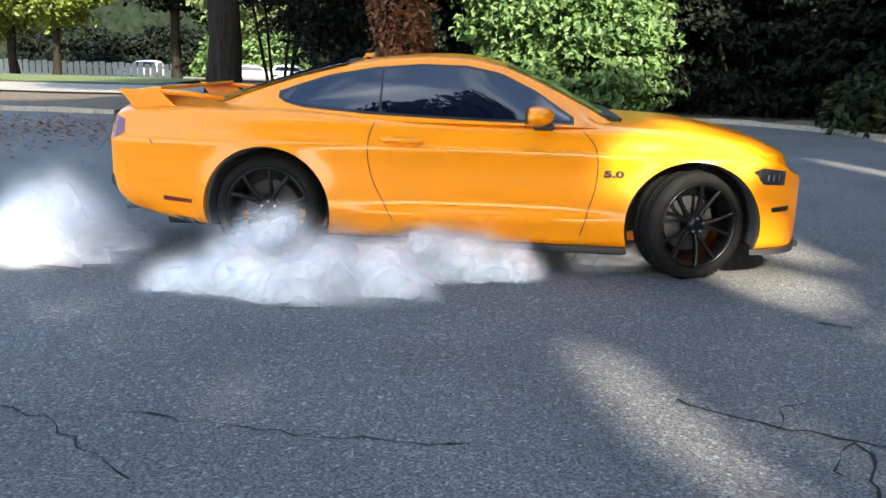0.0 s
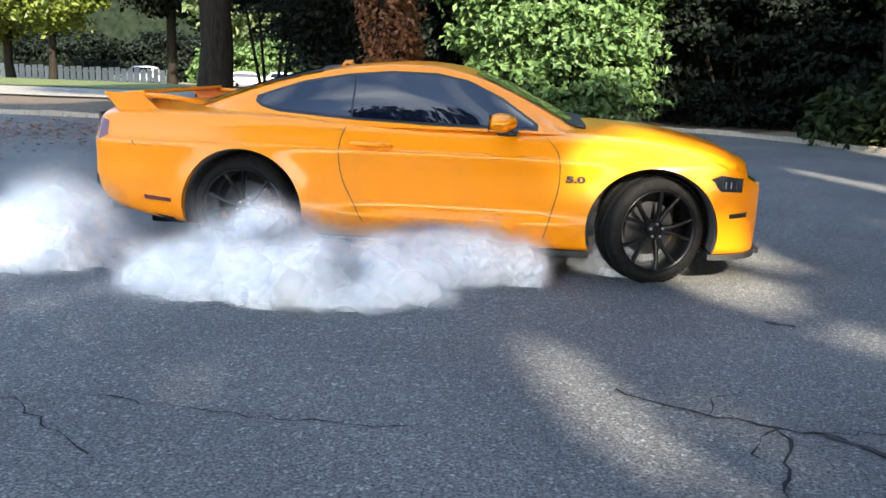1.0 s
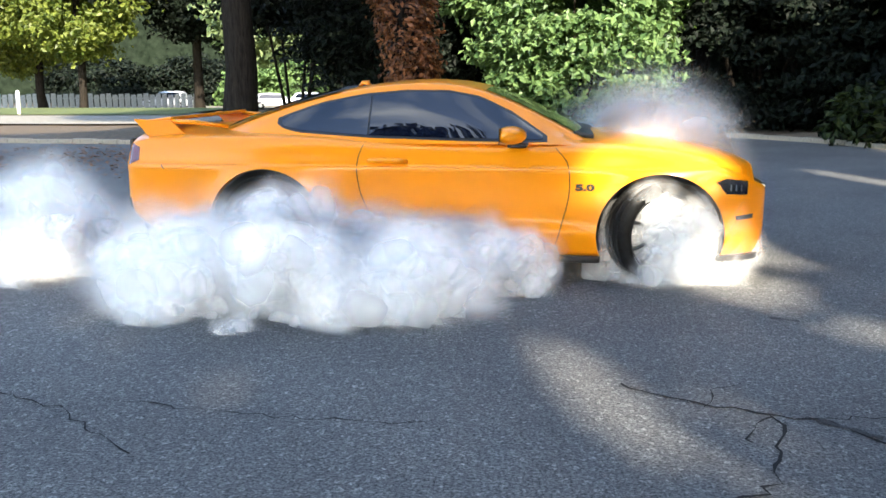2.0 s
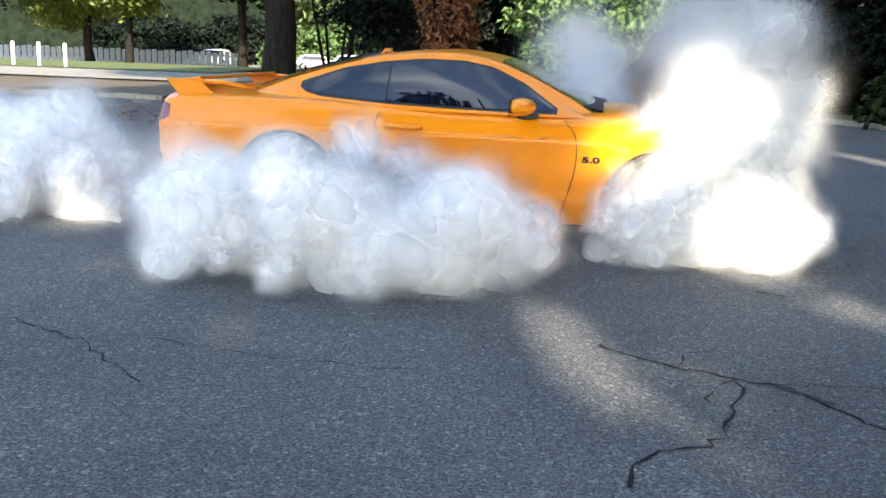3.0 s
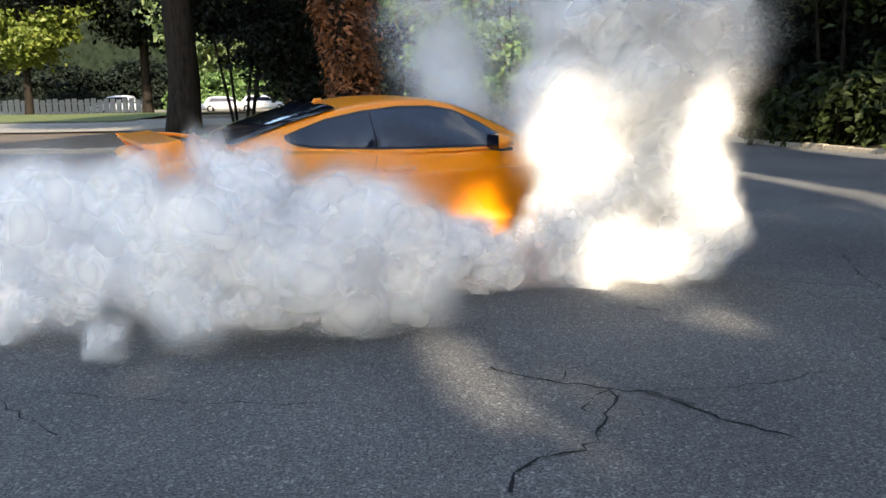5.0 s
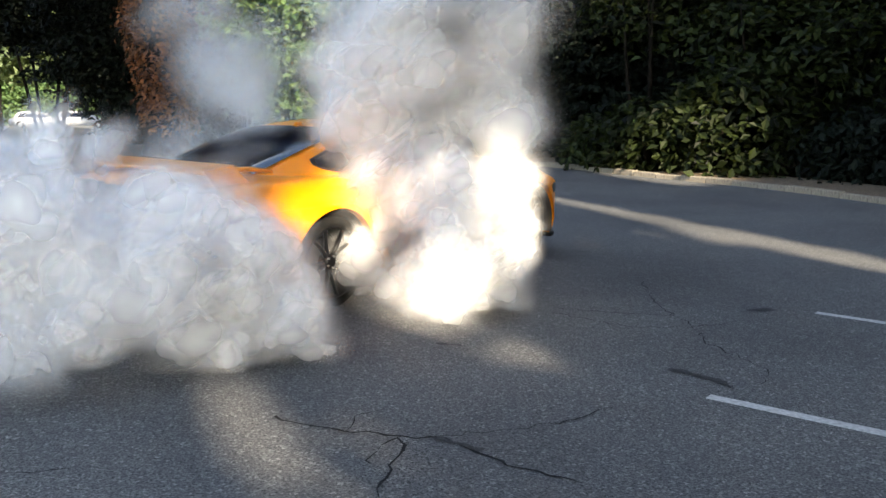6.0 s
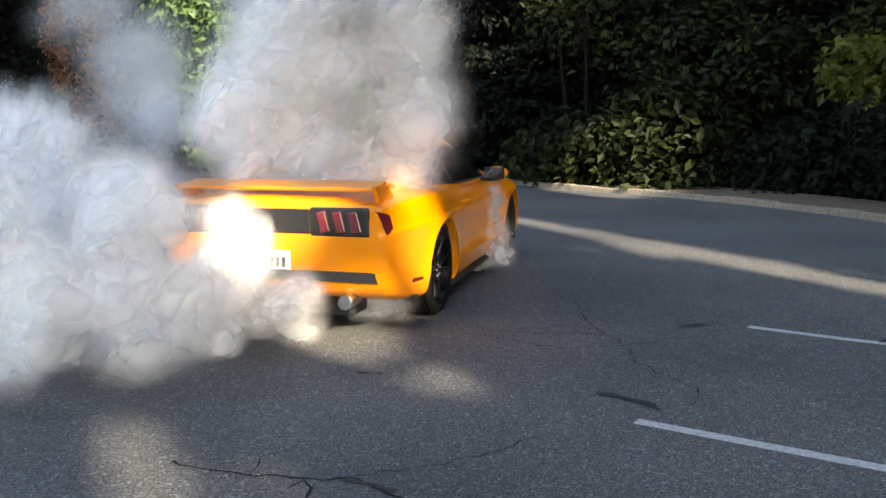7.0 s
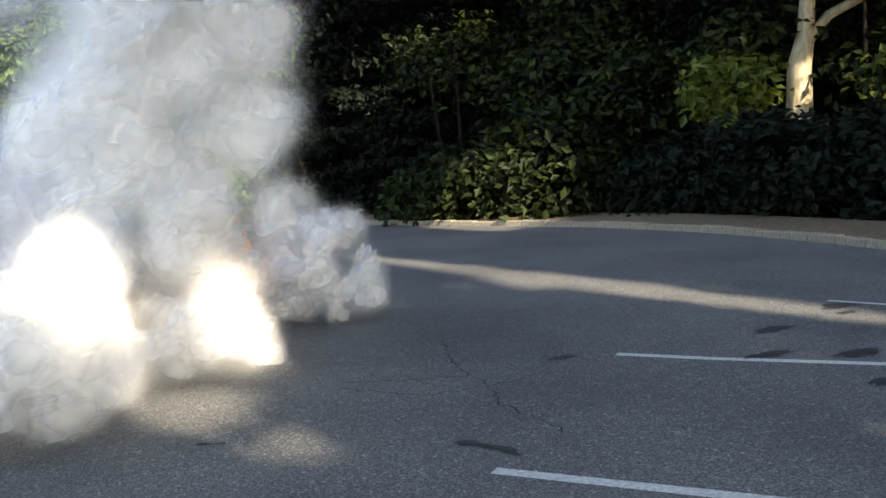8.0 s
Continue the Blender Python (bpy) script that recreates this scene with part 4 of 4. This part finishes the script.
def wheel(name):
    w = new(name, None)
    prof = [(0.262, 0.105), (0.275, 0.128), (0.305, 0.135), (0.328, 0.122), (0.343, 0.095), (0.345, 0.05), (0.345, 0), (0.345, -0.05), (0.343, -0.095), (0.328, -0.122), (0.30, -0.13), (0.266, -0.12), (0.262, 0)]
    rows = [[(r * math.cos(a), y, r * math.sin(a)) for r, y in prof] for a in (2 * math.pi * k / 72 for k in range(73))]
    bm = from_grid(rows, True)
    bmesh.ops.remove_doubles(bm, verts=bm.verts, dist=1e-5)
    for k in range(72):          # tread blocks
        a = 2 * math.pi * k / 72
        for yy in (-0.075, 0.0, 0.075):
            box(bm, (0.006, 0.055, 0.022), Matrix.Rotation(-a, 4, "Y") @ pose(0.346, yy, 0, 0, 0, 12))
    bmesh.ops.recalc_face_normals(bm, faces=bm.faces)
    part("tyre", bm, RUBBER, w, "black low-profile tyre")
    prof = [(0.266, -0.105), (0.273, -0.122), (0.264, -0.126), (0.252, -0.108), (0.243, -0.05), (0.24, 0.08), (0.266, 0.10)]
    rows = [[(r * math.cos(a), y, r * math.sin(a)) for r, y in prof] for a in (2 * math.pi * k / 60 for k in range(61))]
    bm = from_grid(rows)
    bmesh.ops.recalc_face_normals(bm, faces=bm.faces)
    part("rim", bm, RIM, w, "gloss black rim")
    for k in range(10):
        a = 2 * math.pi * (k // 2) / 5 + (0.13 if k % 2 else -0.13)
        rows = []
        for r, hw, y in ((0.045, 0.020, -0.085), (0.11, 0.014, -0.097), (0.19, 0.011, -0.108), (0.262, 0.015, -0.116)):
            tilt = a + (0.05 if k % 2 else -0.05) * (r - 0.05) / 0.18 * 2.5
            c, s = math.cos(tilt), math.sin(tilt)
            rows.append([(r * c - q * s, y + dy, r * s + q * c) for q, dy in ((-hw, 0.03), (-hw, 0.006), (-hw * 0.5, 0), (hw * 0.5, 0), (hw, 0.006), (hw, 0.03))])
        part("spoke", from_grid(rows, True), RIM, w)
    hub = part("hub", tube(bmesh.new(), [(0, -0.02, 0), (0, -0.09, 0), (0, -0.10, 0)], [0.065, 0.06, 0.035], 20), RIM, w)
    for k in range(5):
        a = 2 * math.pi * k / 5 + 0.3
        part("lug_nut", tube(bmesh.new(), [(0.045 * math.cos(a), -0.085, 0.045 * math.sin(a)), (0.045 * math.cos(a), -0.108, 0.045 * math.sin(a))], [0.0095, 0.008], 6), STEEL, hub)
    part("brake_disc", tube(bmesh.new(), [(0, 0.0, 0), (0, 0.025, 0)], [0.175, 0.175], 40), MATT, w, "dark brake disc")
    return w


wheels = {}
first = None
for nm, x, y in (("fr", AXLE, -TRACK), ("rr", -AXLE, -TRACK), ("fl", AXLE, TRACK), ("rl", -AXLE, TRACK)):
    w = wheel("wheel") if first is None else copy_thing(first, Matrix())
    first = first or w
    w.parent = car
    w.matrix_basis = pose(x, y, WHEEL_R, 0, 0, 0 if y < 0 else 180)
    wheels[nm] = w


# ---- parked cars far off ----
def parked(label, x, y, yaw, paint, suv):
    t = thing("car", label, "car", "parked cars")
    L, H, roof_z = 4.6, 0.95, (1.65 if suv else 1.45)
    xs2 = np.linspace(-L / 2, L / 2, 24)
    rows = []
    for xx in xs2:
        e = 1 - (abs(xx) / (L / 2)) ** 6
        w = 0.72 + 0.2 * e
        h = 0.62 + (H - 0.62) * (0.4 + 0.6 * e) - (0.12 if xx > 1.2 else 0)
        rows.append([(xx, -w * 0.92, 0.25), (xx, -w, 0.5), (xx, -w * 0.96, h - 0.05), (xx, -w * 0.8, h), (xx, w * 0.8, h), (xx, w * 0.96, h - 0.05), (xx, w, 0.5), (xx, w * 0.92, 0.25)])
    bm = from_grid(rows, True)
    bmesh.ops.holes_fill(bm, edges=[e for e in bm.edges if e.is_boundary])
    part("body", bm, paint, t)
    rows = []
    for xx, z, w in ((-1.95, 0.92, 0.72), (-1.55, roof_z - 0.08, 0.60), (-0.9, roof_z, 0.60), (0.1, roof_z - 0.03, 0.60), (0.55, roof_z - 0.15, 0.62), (1.15, 0.90, 0.72)):
        rows.append([(xx, -0.78, 0.88), (xx, -w, z - 0.04), (xx, -w + 0.08, z), (xx, w - 0.08, z), (xx, w, z - 0.04), (xx, 0.78, 0.88)])
    part("roof", from_grid(rows), paint, t)
    for sgn in (-1, 1):
        bm = bmesh.new()
        f = [bm.verts.new(p) for p in ((-1.6, sgn * 0.765, 0.95), (0.9, sgn * 0.765, 0.95), (0.45, sgn * 0.655, roof_z - 0.18), (-1.35, sgn * 0.645, roof_z - 0.15))]
        bm.faces.new(f if sgn < 0 else f[::-1])
        part("window", bm, GLASS, t)
        for wx in (-1.4, 1.4):
            wh = part("wheel", tube(bmesh.new(), [(wx, sgn * 0.66, 0.33), (wx, sgn * 0.9, 0.33), (wx, sgn * 0.91, 0.33)], [0.33, 0.33, 0.26], 20), RUBBER, t)
            part("hubcap", tube(bmesh.new(), [(wx, sgn * 0.90, 0.33), (wx, sgn * 0.925, 0.33)], [0.2, 0.17], 14), STEEL, wh)
    t.matrix_basis = pose(x, y, height(x, y) + 0.05, 0, 0, yaw)
    return t


parked("white parked estate car under the far trees", -31.0, 84.0, 180, SHADED_WHITE, True)
parked("white parked saloon car behind the dark trunk", -15.6, 78.0, 0, SHADED_WHITE, False)
parked("silver parked hatchback behind the dark trunk", -20.0, 82.0, 10, SHADED_WHITE, False)


# ---- tyre smoke ----
def puff_mesh(name, seed, mat, flakes, size):
    """One rigid puff of radius 1: soft curved flakes at all angles, thickest in the middle."""
    rng = random.Random(seed)
    verts, faces, uvs = [], [], []
    for _ in range(flakes):
        d = Vector([rng.gauss(0, 1) for _ in range(3)]).normalized() * (rng.random() ** 0.5) * (1.02 - size)
        q = Vector((rng.gauss(0, 0.26), rng.choice((-1, 1)), rng.gauss(0, 0.3))).to_track_quat("Z", "Y").to_matrix()
        s = size * rng.uniform(0.75, 1.15)
        b = len(verts)
        n = 2
        for i in range(n):
            for j in range(n):
                u, v = i / (n - 1), j / (n - 1)
                x, y = 2 * u - 1, 2 * v - 1
                verts.append(q @ Vector((x * s, y * s, 0)) + d)
        for i in range(n - 1):
            for j in range(n - 1):
                faces.append((b + i * n + j, b + (i + 1) * n + j, b + (i + 1) * n + j + 1, b + i * n + j + 1))
                uvs += [(i / (n - 1), j / (n - 1)), ((i + 1) / (n - 1), j / (n - 1)), ((i + 1) / (n - 1), (j + 1) / (n - 1)), (i / (n - 1), (j + 1) / (n - 1))]
    me = bpy.data.meshes.new(name)
    me.from_pydata(verts, [], faces)
    layer = me.uv_layers.new(name="flake")
    layer.data.foreach_set("uv", np.array(uvs).ravel())
    me.polygons.foreach_set("use_smooth", [True] * len(faces))
    me.materials.append(mat)
    me.update()
    return me


DENSE = [puff_mesh("smoke_puff", 300 + k, SMOKE, 9, 0.72) for k in range(4)]
FAINT = [puff_mesh("smoke_puff", 320 + k, THIN, 9, 0.70) for k in range(3)]

# banks: how many puffs, their radius, faint or dense, and rows of t, x, y, half length, half depth, height, lift
BANKS = [
    ("rear wheel", 80, 0.46, False, [(0, -0.95, 4.94, 0.76, 0.28, 0.15, -0.42), (1, -0.76, 4.82, 0.86, 0.35, 0.23, -0.33), (1.5, -0.93, 4.83, 1.07, 0.4, 0.42, -0.22), (3, -0.59, 4.46, 1.16, 0.6, 0.55, 0), (4, -0.5, 4.38, 1.32, 0.7, 0.78, 0), (4.5, -0.5, 4.29, 1.32, 0.75, 0.88, 0), (5, -0.82, 4.3, 1.56, 0.8, 0.89, 0), (5.2, -0.38, 4.27, 1.37, 0.8, 0.98, 0), (6.3, -0.44, 4.56, 1.32, 0.8, 1.28, 0), (6.5, -0.40, 4.66, 1.34, 0.8, 1.3, 0), (6.9, -0.32, 4.99, 1.32, 0.8, 1.46, 0), (7.4, 0.53, 5.06, 1.10, 0.8, 1.46, 0), (8, 0.66, 5.50, 1.03, 0.8, 1.34, 0)]),
    ("rear tyre", 28, 0.34, False, [(0, -1.07, 5.43, 0.26, 0.12, 0.3, -0.25), (1, -0.93, 5.27, 0.19, 0.15, 0.33, -0.12), (1.5, -1.02, 5.38, 0.27, 0.2, 0.46, -0.05), (3, -0.86, 4.6, 0.42, 0.3, 0.6, 0), (4, -0.85, 4.59, 0.48, 0.3, 0.81, 0), (5, -0.49, 4.5, 0.44, 0.4, 0.88, 0), (5.2, 0.06, 4.65, 0.48, 0.4, 0.94, 0), (6.3, 1.24, 4.46, 0.3, 0.2, 0.62, 0), (6.5, 1.28, 4.68, 0.35, 0.2, 0.61, 0), (6.9, 1.28, 5.35, 0.42, 0.25, 0.78, 0), (7.4, 1.63, 5.92, 0.5, 0.3, 0.95, 0), (8, 1.63, 6.28, 0.59, 0.4, 1.0, 0)]),
    ("tail", 44, 0.56, False, [(0, -2.69, 5.69, 0.35, 0.4, 0.43, -0.62), (1, -2.47, 5.5, 0.35, 0.45, 0.42, -0.52), (1.5, -2.84, 5.75, 0.4, 0.5, 0.56, -0.42), (3, -3.24, 5.96, 0.74, 0.6, 0.59, 0), (4, -3.48, 6.08, 0.58, 0.7, 0.64, 0), (4.5, -3.26, 6.08, 0.5, 0.7, 0.85, 0), (5, -2.63, 5.8, 1.09, 0.8, 0.59, 0), (5.2, -1.8, 5.75, 0.91, 0.8, 0.61, 0), (6.3, -0.85, 6.09, 1.31, 0.8, 1.19, 0), (6.5, -0.88, 6.38, 1.36, 0.8, 1.25, 0), (7.4, 0.07, 7.83, 1.27, 0.8, 1.5, 0), (8, 0.78, 8.36, 1.15, 0.8, 1.6, 0)]),
    ("front wheel", 52, 0.35, False, [(0, 1.06, 5.9, 0.17, 0.15, 0.12, -0.62), (1, 1.44, 5.84, 0.12, 0.15, 0.26, -0.16), (1.5, 1.59, 5.78, 0.26, 0.2, 0.47, -0.08), (3, 1.82, 5.3, 0.71, 0.12, 0.56, 0), (4, 1.93, 5.39, 0.64, 0.12, 0.67, 0), (4.5, 2.15, 5.32, 0.6, 0.12, 0.69, 0), (5, 2.09, 5.43, 0.77, 0.15, 0.76, 0), (5.2, 2.21, 5.34, 0.66, 0.15, 0.83, 0), (6.3, 2.43, 5.49, 0.32, 0.3, 1.21, 0), (6.5, 2.44, 5.63, 0.33, 0.3, 1.15, 0), (6.9, 2.47, 6.44, 0.37, 0.3, 1.36, 0), (7.4, 2.65, 6.19, 0.39, 0.35, 1.42, 0), (8, 2.16, 7.2, 0.61, 0.4, 1.68, 0)]),
    ("side", 38, 0.34, False, [(0, 0.09, 5.45, 0.46, 0.12, 0.12, -0.18), (1, 0.35, 5.35, 0.5, 0.15, 0.12, -0.08), (1.5, 0.32, 5.46, 0.49, 0.2, 0.23, -0.05), (3, 0.36, 5.0, 0.43, 0.3, 0.28, 0), (4, 0.64, 5.66, 0.49, 0.3, 0.36, 0), (5, 0.83, 5.3, 0.47, 0.3, 0.34, 0), (5.2, 1.1, 5.34, 0.45, 0.3, 0.37, 0), (6.3, 3.39, 6.99, 0.21, 0.25, 0.55, 0), (6.5, 3.47, 7.05, 0.21, 0.25, 0.58, 0), (6.9, 3.64, 8.17, 0.33, 0.25, 0.77, 0), (7.4, 3.65, 7.23, 0.45, 0.3, 0.85, 0), (8, 3.46, 7.87, 0.62, 0.35, 1.01, 0)]),
    ("column", 80, 0.56, False, [(0, 1.47, 6.9, 0.1, 0.2, 0.5, -1.5), (1.5, 1.55, 6.6, 0.1, 0.25, 1.09, -0.75), (3, 1.94, 5.6, 0.3, 0.3, 1.46, 0.0), (4, 2.12, 5.5, 0.5, 0.25, 2.1, 0.0), (4.5, 2.21, 5.5, 0.46, 0.25, 2.2, 0.0), (5, 2.1, 5.5, 0.65, 0.25, 2.29, 0.0), (5.2, 2.22, 5.5, 0.57, 0.25, 2.52, 0.0), (6.3, 2.13, 6.3, 0.82, 0.45, 2.88, 0.0), (6.5, 2.16, 6.3, 0.81, 0.45, 2.98, 0.0), (6.9, 1.99, 6.3, 0.82, 0.45, 2.97, 0.0), (7.4, 2.36, 6.4, 0.8, 0.5, 3.26, 0.0), (8, 2.16, 6.5, 0.89, 0.55, 3.41, 0.0)]),
    ("haze", 18, 0.85, True, [(0, 1.67, 9.0, 0.25, 0.4, 0.15, -1.9), (1.5, 1.96, 8.8, 0.24, 0.4, 1.21, -1.2), (3, 1.34, 8.6, 0.75, 0.5, 1.48, 0.0), (4, 1.43, 8.6, 0.9, 0.6, 2.02, 0.0), (5, 0.96, 8.6, 0.79, 0.6, 2.24, 0.0), (5.2, 0.99, 8.6, 0.74, 0.6, 2.52, 0.0), (6.3, 0.65, 9.2, 1.07, 0.7, 2.49, 0.0), (6.9, 0.49, 9.2, 0.93, 0.7, 2.66, 0.0), (7.4, 1.09, 9.4, 0.98, 0.7, 3.1, 0.0), (8, 1.51, 9.4, 1.01, 0.7, 3.2, 0.0)]),
]
PUFFS = []
rng = random.Random(99)
for bank, count, radius, faint, rows in BANKS:
    for k in range(count):
        high = (k + rng.random()) / count if bank in ("column", "haze") else rng.random()
        thin = faint or (bank == "column" and high > 0.8)
        ob = new("smoke_puff", rng.choice(FAINT if thin else DENSE))
        tagged(ob, "thin drifting veil of grey tyre smoke" if thin else "billowing white tyre smoke over the asphalt", "smoke", "tyre smoke")
        a, q = rng.uniform(0, 6.28), rng.random() ** 0.5
        grow = 0.75 + 0.75 * high if bank == "column" else rng.choice((1.25, 1.0, 1.0, 0.62))
        ob.scale = (radius * grow * rng.uniform(0.9, 1.1),) * 3
        PUFFS.append((ob, rows, (q * math.cos(a), q * math.sin(a), high), bank, [rng.uniform(0, 6.28) for _ in range(3)], rng.uniform(-5, 5)))


# ---- what moves ----
CAR_ROWS = [(0, 0.24, 6.55, -3.2), (0.5, 0.26, 6.53, -4.6), (1.5, 0.27, 6.52, -5.0), (3, 0.28, 6.50, -5.2), (3.5, 0.275, 6.53, -4.4), (4, 0.29, 6.55, -4.4), (4.5, 0.34, 6.66, -0.5), (5.0, 0.46, 6.94, 27.0), (5.2, 0.64, 7.10, 36.0),
            (5.8, 1.55, 7.33, 41.5), (6.3, 2.22, 7.40, 45.0), (6.5, 2.43, 7.48, 49.0), (7, 2.78, 7.78, 61.0), (7.5, 2.6, 8.7, 78.0), (8, 1.7, 9.9, 98.0)]


def motions():
    walk(car, [(t, pose(x, y, 0, 0, 0, a)) for t, x, y, a in CAR_ROWS])
    for nm in ("rr", "rl"):
        y = -TRACK if nm == "rr" else TRACK
        s = 1 if nm == "rr" else -1
        walk(wheels[nm], [(k * 0.1, pose(-AXLE, y, WHEEL_R, 0, 0, 0 if s > 0 else 180) @ pose(0, 0, 0, 0, s * 76 * k, 0)) for k in range(81)])
    for nm in ("fr", "fl"):
        y = -TRACK if nm == "fr" else TRACK
        s = 1 if nm == "fr" else -1
        walk(wheels[nm], [(k * 0.5, pose(AXLE, y, WHEEL_R, 0, 0, (24 if k < 10 else 12) + (0 if s > 0 else 180)) @ pose(0, 0, 0, 0, s * 40 * max(0, k - 8), 0)) for k in range(17)])
    for ob, rows, (u, v, w), bank, ph, spin in PUFFS:
        keys = list(zip(*rows))
        tall = bank in ("column", "haze")
        out = []
        for k in range(17):
            t = k * 0.5
            x, y, a, b, h, lift = (float(np.interp(t, keys[0], keys[i])) for i in range(1, 7))
            sw = 0.05 + 0.02 * h
            # a low bank domes over in its middle, a column widens as it climbs
            wide = 0.65 + 0.5 * w if tall else 1.0
            top = h if tall else h * (1 - 0.45 * u * u)
            sink = lift * (0.4 + 0.9 * ((ph[2] * 7) % 1))
            out.append((t, pose(x + a * u * wide + sw * math.sin(1.3 * t + ph[0]), y + b * v + sw * math.sin(1.1 * t + ph[1]), 0.10 + top * w + sink + 0.5 * sw * math.sin(1.6 * t + ph[2]), spin * t, 3 * math.sin(t + ph[1]), 12 * math.sin(ph[0]) + spin * t)))
        walk(ob, out)


motions()
